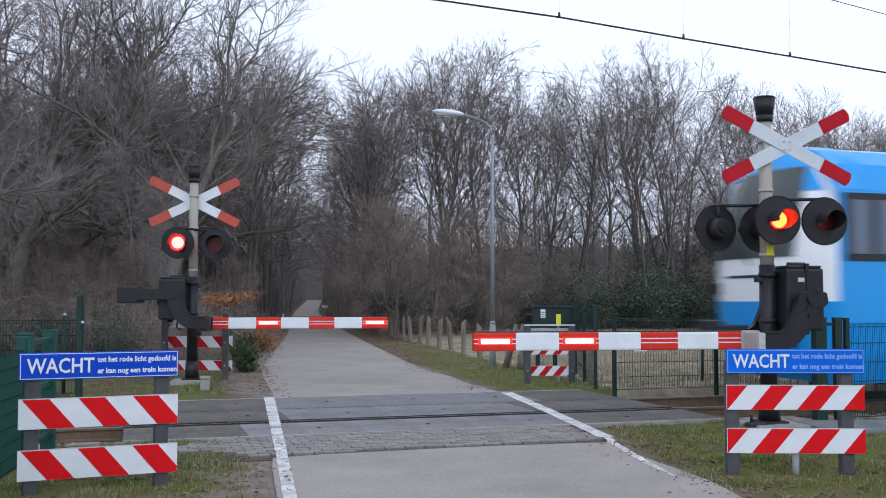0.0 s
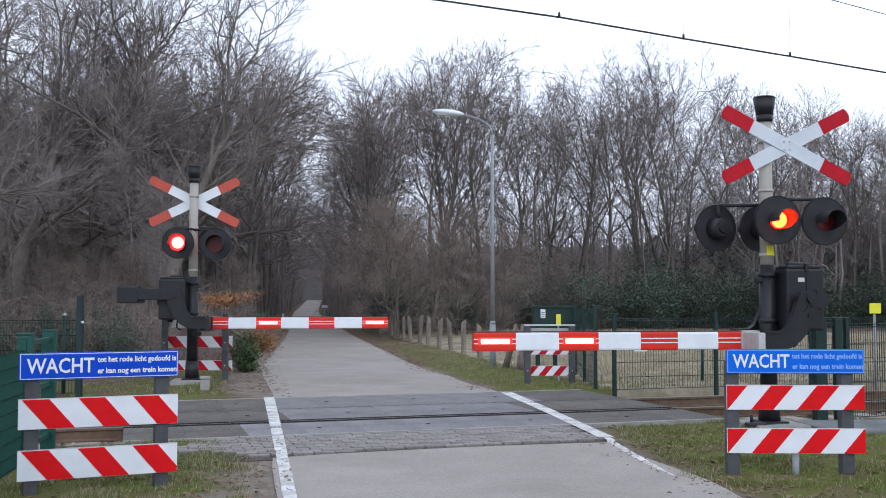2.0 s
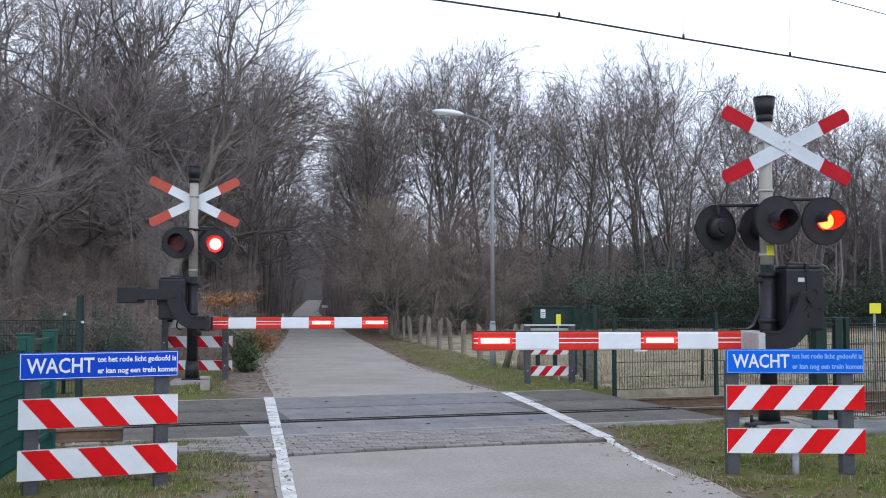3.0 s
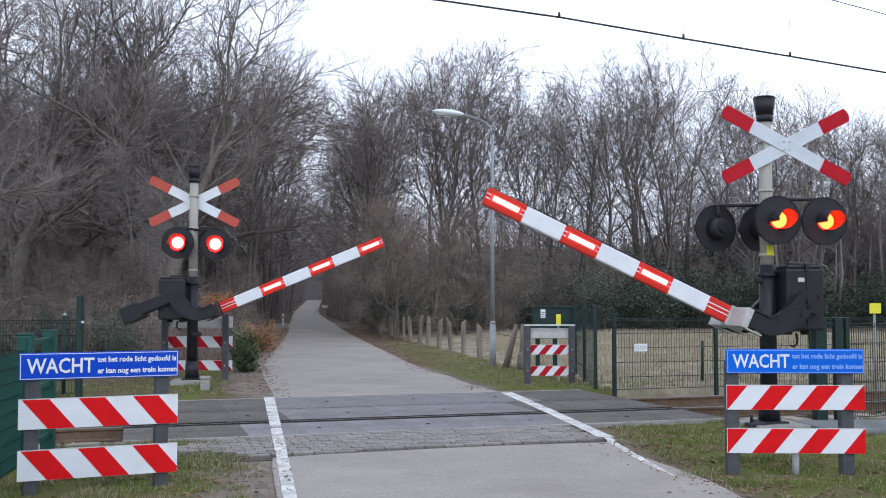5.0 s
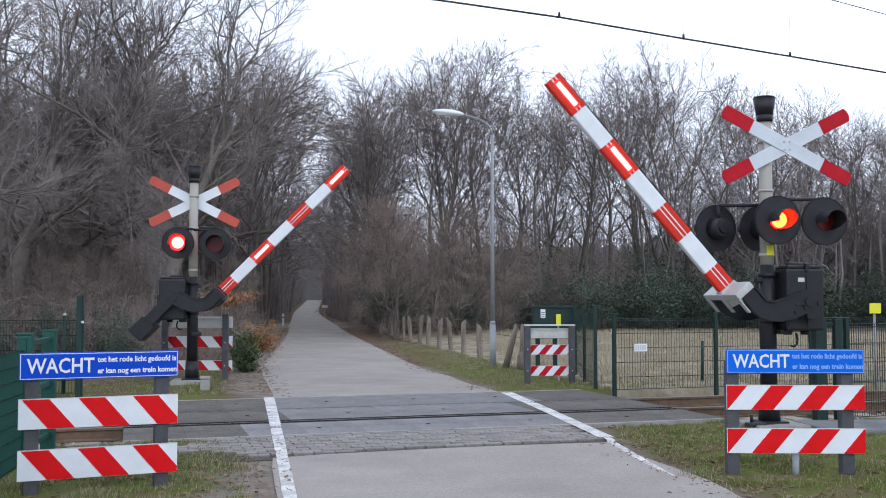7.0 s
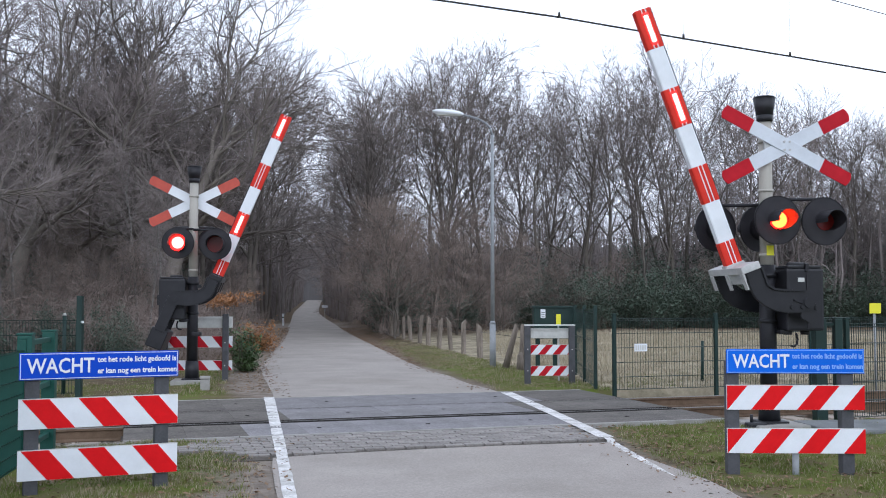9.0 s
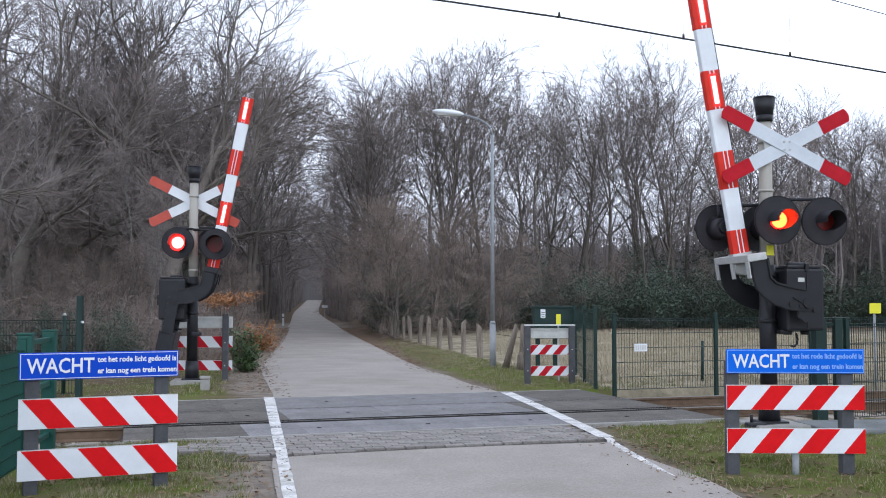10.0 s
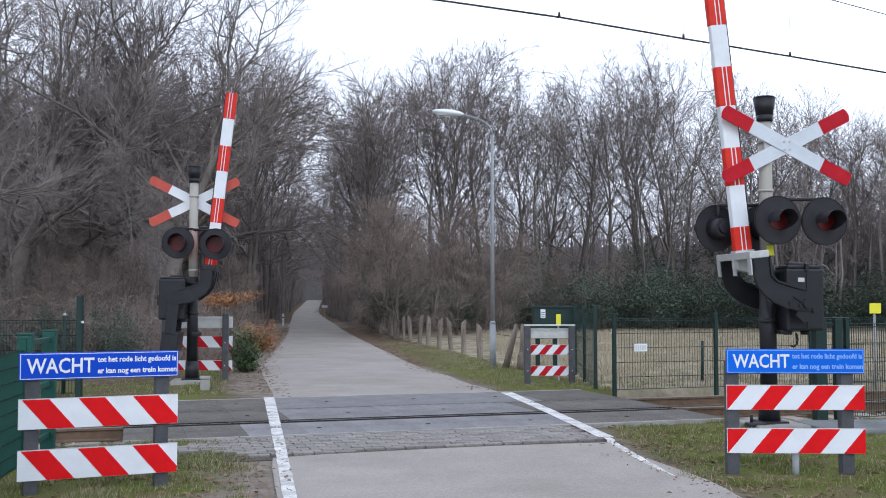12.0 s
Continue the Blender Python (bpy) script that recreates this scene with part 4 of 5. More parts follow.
def cabinet():
    t = thing("relay_cabinet", "dark green steel relay cabinet on legs behind the fence", "cabinet", m=pose(1.9, 21.3, 0))
    part("body", bx(0, 0.86, 0, 0.45, 0.74, 1.38, 0.01), DARKGREEN, t)
    part("roof", bx(-0.03, 0.89, -0.03, 0.48, 1.38, 1.42, 0.008), DARKGREEN, t)
    for x in (0.04, 0.40):
        part("leg", bx(x, x + 0.09, 0.05, 0.14, -0.1, 0.74, 0.006), DARKGREEN, t)
    part("door_seam", bx(0.42, 0.43, -0.004, 0.0, 0.77, 1.36), BLACK, t)
    plate = part("notice", bx(0.14, 0.24, -0.012, -0.002, 1.17, 1.35, 0.002), WHITE, t, "small white notice")
    for z in (1.2, 1.24, 1.28):
        part("text_bar", bx(0.155, 0.225, -0.015, -0.011, z, z + 0.012), TRAINDARK, plate)
    t2 = thing("yellow_marker", "small yellow marker plate on a short stake", "marker", m=pose(2.22, 19.6, 0))
    part("plate", bx(-0.045, 0.045, -0.006, 0.006, 1.06, 1.27, 0.003), YELLOW, t2)
    part("stake", bx(-0.015, 0.015, 0.007, 0.03, -0.1, 1.2, 0.003), GALV, t2)
    t3 = thing("yellow_sign", "yellow square sign on a thin grey pole", "sign", m=pose(7.62, 18.0, 0))
    part("pole", tb((0, 0, -0.1), (0, 0, 1.33), 0.02, sides=12), LAMPGREY, t3)
    part("plate", bx(-0.10, 0.10, -0.045, -0.032, 1.30, 1.48, 0.003), YELLOW, t3)
    t4 = thing("field_notice", "small white notice hung on the mesh fence", "notice", m=Matrix.Translation(tp(8.22, 15.49, -0.15)) @ Matrix.Rotation(TA, 4, "Z"))
    part("plate", bx(-0.12, 0.12, -0.012, -0.004, 0.82, 0.95, 0.003), WHITE, t4)
    for k in range(5):
        part("text_bar", bx(-0.10 + 0.042 * k, -0.075 + 0.042 * k, -0.015, -0.011, 0.845, 0.925), SIGNGREY, t4)
    t7 = thing("field_stake", "thin dark stake in the field behind the fence", "stake", m=pose(4.82, 19.0, 0))
    part("stake", tb((0, 0, -0.1), (0.01, 0, 0.78), 0.03, sides=8), DARKGREEN, t7)
    t8 = thing("marker_post", "small white roadside marker post", "marker", m=pose(-10.35, 66.0, 0))
    part("post", bx(-0.06, 0.06, -0.04, 0.04, -0.1, 0.75, 0.01), WHITE, t8)
    part("black_band", bx(-0.063, 0.063, -0.043, 0.043, 0.48, 0.56, 0.004), BLACK, t8)
    t9 = thing("road_sign", "small white sign beside the far road", "sign", m=pose(-11.6, 100.0, 0))
    part("plate", bx(-0.3, 0.3, -0.02, 0.0, 0.95, 1.2, 0.005), WHITE, t9)
    part("pole", tb((0, 0.03, -0.1), (0, 0.03, 1.2), 0.025, sides=8), GALV, t9)
    slab = tagged(new("concrete_slab", mats(to_mesh("concrete_slab", bx(0, 3.2, -0.5, 0.5, -0.12, 0.05, 0.02)), SLAB)), "pale concrete slab in the grass beside the signal", "slab", kind="structure")
    slab.matrix_basis = pose(4.35, 12.1, 0, 0, 0, 6)
    t5 = thing("marker_stub", "short grey plastic stub in the grass", "stake", m=pose(3.12, 8.98, 0))
    part("stub", tb((0, 0.1, -0.1), (0, 0.1, 0.17), 0.03, sides=12), LAMPGREY, t5)
    t6 = thing("ground_clamp", "small dark track clamp with cables on the ground", "track device", m=pose(3.68, 12.05, 0))
    part("clamp_body", bx(-0.12, 0.12, -0.06, 0.06, -0.02, 0.09, 0.02), BLACK, t6)
    part("clamp_pin", tb((-0.05, 0, 0.08), (-0.05, 0, 0.18), 0.02, sides=8), BLACK, t6)
    part("cable", tb((0.1, 0, 0.05), (0.45, 0.06, 0.03), 0.02, sides=8), BLACK, t6)


cabinet()


def wooden_posts():
    n = 13
    rng = random.Random(7)
    for k in range(n):
        y = 27.5 + 2.1 * k + rng.uniform(-0.25, 0.25)
        x = 0.98 - 0.177 * (y - 27.5)
        h = rng.uniform(0.84, 1.02)
        r = rng.uniform(0.06, 0.088)
        slope = rng.choice((-0.09, -0.07, 0.05))
        bm = bmesh.new()
        rings = []
        for z in (-0.15, 0.15, 0.4, 0.65, h):
            ring_ = []
            for q in range(9):
                a = 2 * math.pi * q / 9
                c = Vector((math.cos(a) * r * 1.15, math.sin(a) * r * 0.85, z))
                c += noise.noise_vector(Vector((c.x * 9, c.y * 9, z * 3 + k))) * 0.014
                if z == h:
                    c.z += slope * math.cos(a) + rng.uniform(-0.025, 0.025)
                ring_.append(bm.verts.new(c))
            rings.append(ring_)
        for low_, high_ in zip(rings, rings[1:]):
            for q in range(9):
                bm.faces.new((low_[q], low_[(q + 1) % 9], high_[(q + 1) % 9], high_[q]))
        bm.faces.new(rings[-1])
        ob = part("fence_stake", bm, WOOD, m=pose(x, y, 0, rng.uniform(-5, 5), rng.uniform(-5, 5), rng.uniform(-30, 30)))
        tagged(ob, "weathered split wooden fence stake at the field edge", "fence post", "wooden stakes along the road")
    for nm, x, y, h, lean, r, lb in (("broken_stake", 1.42, 23.2, 1.0, 15, 0.075, "leaning broken wooden stake"), ("broken_stake", 1.78, 23.0, 0.95, 2, 0.08, "upright weathered wooden stake"), ("tree_stump", 1.70, 22.5, 0.36, 0, 0.09, "short pale wooden stump")):
        bm = tb((0, 0, -0.1), (0, 0, h), r, r * 0.75, 10)
        for v in bm.verts:
            v.co.x += noise.noise(v.co * 4) * 0.04
            v.co.z += noise.noise(v.co * 9) * 0.1 * (v.co.z > 0.3)
        tagged(part(nm, bm, WOOD, m=pose(x, y, 0, 0, lean, 0)), lb, "fence post")
    for a, b, h in (((0.98, 27.5), (-3.5, 52.7), 0.72), ((1.75, 23.1), (0.98, 27.5), 0.7)):
        bm = tb((*a, h), (*b, h), 0.006, sides=4)
        tagged(part("fence_wire", bm, WIRE), "thin wire strung between the stakes", "fence wire", kind="structure")


wooden_posts()


# ---- train ----
def build_train():
    """Nose at local x = 0, towards -x; body runs to +x. z = 0 is the rail top."""
    t = thing("train", "blue and white electric commuter train with dark cab windows", "train")
    L = 34.0
    prof = [(1.28, 0.32), (1.38, 0.75), (1.42, 1.2), (1.42, 2.6), (1.38, 3.1), (1.24, 3.5), (0.9, 3.74), (0.45, 3.84)]
    outline = [(-y, z) for y, z in prof] + [(y, z) for y, z in prof[::-1]]

    def rake(z):
        return max(0, z - 2.1) ** 1.4 * 0.22 + max(0, 1.5 - z) * 0.12

    def shell(rows, lo, hi, shape, swell=1.0):
        bm = bmesh.new()
        vs = []
        for x, sy, cut in rows:
            vs.append([bm.verts.new((x + cut * rake(z), y * sy * swell, z + (swell - 1) * 2)) for y, z in shape])
        n = len(shape)
        for r, q in zip(vs, vs[1:]):
            for i in range(n):
                bm.faces.new((r[i], r[(i + 1) % n], q[(i + 1) % n], q[i]))
        if lo:
            bm.faces.new(vs[0][::-1])
        if hi:
            bm.faces.new(vs[-1])
        bmesh.ops.recalc_face_normals(bm, faces=bm.faces)
        return bm
    part("car_body", shell([(0.6, 1.0, 0), (L, 1.0, 0)], True, True, outline), TRAINBLUE, t, "blue car body")

    def width(z):
        for (w0, z0), (w1, z1) in zip(prof, prof[1:]):
            if z <= z1:
                return w0 + (w1 - w0) * max(0.0, (z - z0) / (z1 - z0))
        return prof[-1][0]

    def cab(levels, lo, hi, out, back):
        """The rounded front between two heights, over a share lo to hi of its width."""
        bm = bmesh.new()
        rows = []
        for z in levels:
            w = width(z)
            row = [(min(back, rake(z) + 0.5 * abs(u) ** 3) - out, u * (w + out), z) for u in np.linspace(lo, hi, 17)]
            if back < 2:
                row = [(back, lo * (w + out), z)] + row + [(back, hi * (w + out), z)]
            rows.append([bm.verts.new(q) for q in row])
        for r, q in zip(rows, rows[1:]):
            for i in range(len(r) - 1):
                bm.faces.new((r[i], r[i + 1], q[i + 1], q[i]))
        for f in bm.faces:
            f.smooth = True
        bmesh.ops.recalc_face_normals(bm, faces=bm.faces)
        return bm
    part("cab_body", cab((0.5, 0.75, 1.2, 1.6, 2.1, 2.6, 3.1, 3.5, 3.74, 3.84), -1, 1, 0.0, 0.605), TRAINWHITE, t, "white cab front")
    part("cab_roof", cab((3.12, 3.3, 3.5, 3.74, 3.86), -1, 1, 0.008, 1.2), TRAINBLUE, t, "blue cab roof")
    part("windscreen", cab((2.16, 2.4, 2.7, 3.0, 3.3, 3.5), -0.7, 0.7, 0.02, 9.0), TRAINGLASS, t, "dark wraparound cab windscreen")
    part("nose_skirt", cab((0.55, 0.8, 1.2, 1.5), -1, 1, 0.012, 0.65), TRAINBLUE, t, "blue lower front")
    for y in (-1.1, 0.8):
        h = part("headlight_unit", bx(0.02, 0.5, y, y + 0.30, 1.62, 1.80, 0.02), TRAINDARK, t)
        part("tail_lamp", bx(0.0, 0.03, y + 0.08, y + 0.2, 1.67, 1.76, 0.012), GLOW_TAIL if y < 0 else REDLENS, h, "red tail lamp")
    part("wiper", tb((-0.04, -0.2, 2.05), (0.03, 0.35, 2.6), 0.015, sides=6), TRAINDARK, t)
    part("front_mark", bx(-0.014, 0.02, -0.45, 0.45, 1.86, 1.90, 0.004), TRAINDARK, t)
    # side window band and panes
    for sy in (-1, 1):
        band = part("window_band", bx(0.72, L - 0.4, sy * 1.425 - 0.012, sy * 1.425 + 0.012, 2.08, 3.06, 0.004), TRAINDARK, t, "dark window band")
        x = 0.82
        k = 0
        while x < L - 2:
            part("window_pane", bx(x, x + (0.34 if k == 0 else 1.35), sy * 1.44 - 0.006, sy * 1.44 + 0.006, 2.18, 2.96, 0.003), PANEGREY, band)
            x += 0.46 if k == 0 else 1.55
            k += 1
        for x in (8.0, 17.5, 26.0):
            d = part("door", bx(x, x + 1.3, sy * 1.432 - 0.012, sy * 1.432 + 0.012, 0.9, 3.08, 0.006), TRAINWHITE, t, "white double door")
            part("door_glass", bx(x + 0.15, x + 1.15, sy * 1.45 - 0.006, sy * 1.45 + 0.006, 1.8, 2.85, 0.003), TRAINGLASS, d)
        part("underskirt", bx(4.9, 15.5, sy * 1.2 - 0.03, sy * 1.2 + 0.03, 0.22, 0.7, 0.01), TRAINGREY, t)
    part("roof_unit", bx(3.2, 9.5, -0.8, 0.8, 3.78, 4.08, 0.08), TRAINGREY, t, "grey roof equipment")
    part("roof_unit", bx(12.5, 19.5, -0.8, 0.8, 3.78, 4.02, 0.08), TRAINGREY, t)
    part("coupler", bx(-0.55, 0.2, -0.16, 0.16, 0.92, 1.14, 0.03), TRAINDARK, t, "dark centre coupler")
    part("coupler_head", bx(-0.72, -0.5, -0.2, 0.2, 0.86, 1.22, 0.03), TRAINDARK, t)
    for y in (-0.8, 0.8):
        part("buffer_step", bx(-0.25, 0.1, y - 0.2, y + 0.2, 0.75, 1.0, 0.03), TRAINDARK, t)
    for bogie_x in (3.4, 17.0, 30.6):
        b = part("bogie", bx(bogie_x - 1.6, bogie_x + 1.6, -1.0, 1.0, 0.25, 0.55, 0.05), TRAINDARK, t)
        for dx in (-1.1, 1.1):
            for y in (-0.78, 0.65):
                part("wheel", tb((bogie_x + dx, y, 0.43), (bogie_x + dx, y + 0.13, 0.43), 0.42, sides=28), STEEL, b)
    return t


TRAIN = build_train()


# ---- trees and plants ----
class Sticks:
    """Collects tapered prisms into one mesh."""

    def __init__(self):
        self.v, self.f = [], []

    def add(self, pts, radii, sides):
        v, f = self.v, self.f
        base = len(v)
        point = radii[-1] <= 0
        last = len(pts) - 1
        for i, p in enumerate(pts):
            d = pts[min(i + 1, last)] - pts[max(i - 1, 0)]
            u = d.orthogonal().normalized()
            w = d.normalized().cross(u)
            if i == last and point:
                v.append(tuple(p))
                break
            for k in range(sides):
                a = 2 * math.pi * k / sides
                v.append(tuple(p + (u * math.cos(a) + w * math.sin(a)) * radii[i]))
        for i in range(last):
            for k in range(sides):
                a, b = base + i * sides + k, base + i * sides + (k + 1) % sides
                if i == last - 1 and point:
                    f.append((a, b, base + last * sides))
                else:
                    f.append((a, b, b + sides, a + sides))

    def twig(self, p, q, r):
        """A single thin sliver, for the finest twigs."""
        d = q - p
        u = d.cross(Vector((d.y + 0.3, d.z - 0.2, d.x + 0.1)))
        u = u.normalized() * r if u.length > 1e-6 else Vector((r, 0, 0))
        b = len(self.v)
        self.v += [tuple(p - u), tuple(p + u), tuple(q)]
        self.f.append((b, b + 1, b + 2))

    def mesh(self, name, material, smooth=True):
        me = bpy.data.meshes.new(name)
        me.from_pydata(self.v, [], self.f)
        me.polygons.foreach_set("use_smooth", [smooth] * len(self.f))
        me.materials.append(material)
        return me


def grow(seed, height, spread, radius, first, counts, wiggle=0.2, lean=0.0, forks=1, up=0.075, wide=50, twig=0.0075, low=0.34, middle=0.62, droop=0.0, trunk=0.7):
    """A bare tree whose limbs reach out to a rounded crown: trunk, limbs, branches, branchlets and twigs. Returns the wood and the fine crown."""
    rng = random.Random(seed)
    wood, fine = Sticks(), Sticks()
    centre = Vector((lean * height * 0.5, 0, height * middle))

    def reach(p, d):
        """How far it is from p along d to the crown's rounded outline."""
        best = 0.0
        for k in range(1, 60):
            q = p + d * (k * 0.25)
            o = q - centre
            rz = height * (1 - middle) if o.z > 0 else height * low
            if (o.x * o.x + o.y * o.y) / spread ** 2 + (o.z / rz) ** 2 < 1:
                best = k * 0.25
        return best

    def side(d, angle, turn):
        u = Matrix.Rotation(turn, 3, d) @ d.orthogonal().normalized()
        return (d * math.cos(angle) + u * math.sin(angle)).normalized()

    def shake():
        return Vector((rng.uniform(-1, 1), rng.uniform(-1, 1), rng.uniform(-1, 1)))

    def branch(p, d, length, r, level):
        n = (10, 7, 4, 2)[level]
        pts, dirs = [p], [d]
        for k in range(n):
            bend = (up * 0.3, up, up * 0.5, -droop)[level]
            d = (d + shake() * wiggle * (0.35, 1.0, 1.25, 1.2)[level] + Vector((0, 0, bend))).normalized()
            p = p + d * (length / n)
            pts.append(p)
            dirs.append(d)
        end = (0.2, 0.22, 0.25, 0.3)[level]
        rr = [r * (1 - (1 - end) * (k / n) ** 0.8) for k in range(n + 1)]
        if level == 0:
            rr[0] *= 1.4
        (wood if level < 3 else fine).add(pts, rr, (9, 6, 3, 3)[level])
        m = counts[level] if level == 0 else max(2, round(counts[level] * min(1.3, 0.45 + length / (spread * (0.9, 0.9, 0.42, 0.2)[level]))))
        turn = rng.uniform(0, 6.283)
        for k in range(m):
            f = min(0.998, (first + (1 - first) * (k + rng.random()) / m) if level == 0 else 0.12 + 0.88 * ((k + rng.random()) / m) ** 0.85)
            i = int(f * n)
            q = pts[i].lerp(pts[i + 1], f * n - i)
            turn += 2.4 + rng.uniform(-0.6, 0.6)
            if level == 3:
                e = (dirs[i + 1] + shake() * 0.6 + Vector((0, 0, 0.15 - droop))).normalized()
                fine.twig(q, q + e * rng.uniform(0.3, 0.8) * max(0.55, spread / 7), twig)
                continue
            if level == 0:
                g = (f - first) / (1 - first)
                e = side(dirs[i + 1], radians(rng.uniform(wide - 14, wide + 14) - 26 * g), turn)
                ln = reach(q, e) * rng.uniform(0.8, 1.04)
                if ln < 0.6:
                    continue
            else:
                e = side(dirs[i + 1], radians(rng.uniform(24, 54)), turn)
                ln = min(length * (0.62 - 0.32 * f), spread * 0.5) * rng.uniform(0.65, 1.2)
            branch(q, e, ln, max(rr[i] * rng.uniform(0.38, 0.62), (0.055, 0.028, 0.0115)[level] * spread / 5), level + 1)
        if level < 3:
            branch(pts[-1], dirs[-1], length * (0.16, 0.2, 0.2)[level], rr[-1], level + 1)
    for k in range(forks):
        o = k - (forks - 1) / 2
        d0 = Vector((lean + o * 0.34, rng.uniform(-0.08, 0.08) + o * rng.uniform(-0.2, 0.2), 1)).normalized()
        branch(Vector((o * radius * 1.2, 0, -0.15)), d0, height * trunk * (1 if forks == 1 else rng.uniform(0.85, 1.0)), radius * (1 if forks == 1 else 0.78), 0)
    return wood, fine


def tree(name, spec, label, category, m, group="", bark=None, twig=None):
    wood, fine = grow(**spec)
    up = spec["height"] / max(v[2] for v in wood.v + fine.v)
    for st in (wood, fine):
        st.v = [(x * up, y * up, z * up) for x, y, z in st.v]
    t = thing(name, label, category, group, m=m)
    for nm, st, mt in (("trunk", wood, bark or BARK), ("crown", fine, twig or TWIG)):
        ob = new(nm, st.mesh(nm, mt))
        ob.parent = t
    return t


rng = random.Random(21)


def at(x, y, turn=None, size=1.0, tall=1.0):
    return pose(x, y, -0.05, rng.uniform(-2, 2), rng.uniform(-2, 2), rng.uniform(0, 360) if turn is None else turn) @ Matrix.Diagonal((size, size, size * tall, 1))


def scatter(master, places):
    """The master goes to the first place, copies to the others; each with a size of its own."""
    for k, (x, y, size) in enumerate(places):
        one = master if k == 0 else copy_thing(master, pose(x, y, 0))
        one.matrix_basis = pose(x, y, -0.05, rng.uniform(-2.5, 2.5), rng.uniform(-2.5, 2.5), rng.uniform(0, 360))
        one.scale = (size * rng.uniform(0.92, 1.1), size * rng.uniform(0.92, 1.1), size)


# forest trees: several kinds, each scattered through the wood
FOREST = [
    dict(seed=11, height=17, spread=4.6, radius=0.21, first=0.34, counts=(12, 8, 6, 6), wiggle=0.2),
    dict(seed=12, height=17, spread=5.0, radius=0.22, first=0.30, counts=(7, 8, 6, 6), wiggle=0.22, forks=2),
    dict(seed=13, height=17, spread=4.2, radius=0.19, first=0.36, counts=(12, 8, 6, 6), wiggle=0.18, lean=0.05, wide=46),
    dict(seed=14, height=17, spread=5.4, radius=0.24, first=0.30, counts=(12, 8, 6, 6), wiggle=0.26),
    dict(seed=15, height=17, spread=4.5, radius=0.19, first=0.34, counts=(7, 8, 6, 6), wiggle=0.22, lean=-0.06, forks=2, wide=46),
    dict(seed=16, height=17, spread=4.8, radius=0.20, first=0.38, counts=(12, 8, 6, 6), wiggle=0.24),
]


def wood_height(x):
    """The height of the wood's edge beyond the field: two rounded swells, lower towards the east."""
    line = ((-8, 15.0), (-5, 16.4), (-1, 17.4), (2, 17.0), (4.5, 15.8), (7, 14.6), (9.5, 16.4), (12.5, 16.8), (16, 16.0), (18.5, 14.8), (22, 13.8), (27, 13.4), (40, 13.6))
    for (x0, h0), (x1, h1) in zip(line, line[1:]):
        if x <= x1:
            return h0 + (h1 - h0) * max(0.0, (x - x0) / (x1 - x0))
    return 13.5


spots = []
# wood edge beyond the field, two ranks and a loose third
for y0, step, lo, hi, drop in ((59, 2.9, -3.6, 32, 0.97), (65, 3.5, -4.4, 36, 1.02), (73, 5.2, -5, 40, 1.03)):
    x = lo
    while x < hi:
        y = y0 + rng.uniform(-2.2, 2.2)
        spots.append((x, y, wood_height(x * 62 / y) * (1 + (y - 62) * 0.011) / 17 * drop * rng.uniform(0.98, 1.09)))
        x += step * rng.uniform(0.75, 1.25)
# trees that lean their crowns over the road, and the avenue along it
for d, y, f in ((3.6, 57, 0.84), (3.6, 70, 0.95), (3.2, 82, 1.0), (-3.2, 47, 0.86), (-3.4, 55, 0.92), (-3.1, 64, 0.98), (-3.3, 75, 1.0), (2.9, 93, 1.05), (-2.8, 88, 1.05), (2.8, 108, 1.0), (-2.9, 103, 1.0), (2.6, 126, 0.95), (-2.7, 120, 0.95), (2.5, 143, 0.9), (-2.5, 138, 0.9)):
    spots.append((road_x(y) + d, y, f))
for k in range(8):
    y = 46 + k * 9 + rng.uniform(-2, 2)
    spots.append((road_x(y) - 5.4 - rng.uniform(-0.3, 2.5), y - 4, rng.uniform(0.9, 1.05)))
# the wood to the west
for k in range(24):
    y = rng.uniform(46, 80)
    x = road_x(y) - rng.uniform(6, 11 + y * 0.34)
    spots.append((x, y, rng.uniform(0.74, 0.92) + (y - 44) * 0.005))
rng.shuffle(spots)
for i, spec in enumerate(FOREST):
    t = tree("tree", spec, "bare winter tree in a dense brown wood", "tree", pose(0, 0, 0), "bare trees of the wood")
    scatter(t, spots[i::len(FOREST)])

# the large oaks by the road and the bough that hangs in from the side
rng.seed(77)
OAK = dict(seed=33, height=16, spread=5.6, radius=0.36, first=0.3, counts=(13, 10, 8, 6), wiggle=0.3, wide=60, low=0.46, middle=0.58, up=0.05, twig=0.0065, trunk=0.56, lean=0.04)
oak = tree("oak_tree", OAK, "large spreading bare oak with crooked limbs", "tree", at(-8.2, 34, 20), "bare oaks beside the road")
scatter(oak, [(-9.9, 35.5, 1.08), (-11.2, 44, 1.12), (-14.2, 33, 1.06), (-18.5, 34, 1.08), (-15.6, 46, 1.15), (-22, 44, 1.2), (-11.4, 20, 0.92), (-16, 27, 1.0), (-13.2, 38, 1.14), (-18.4, 42, 1.2)])

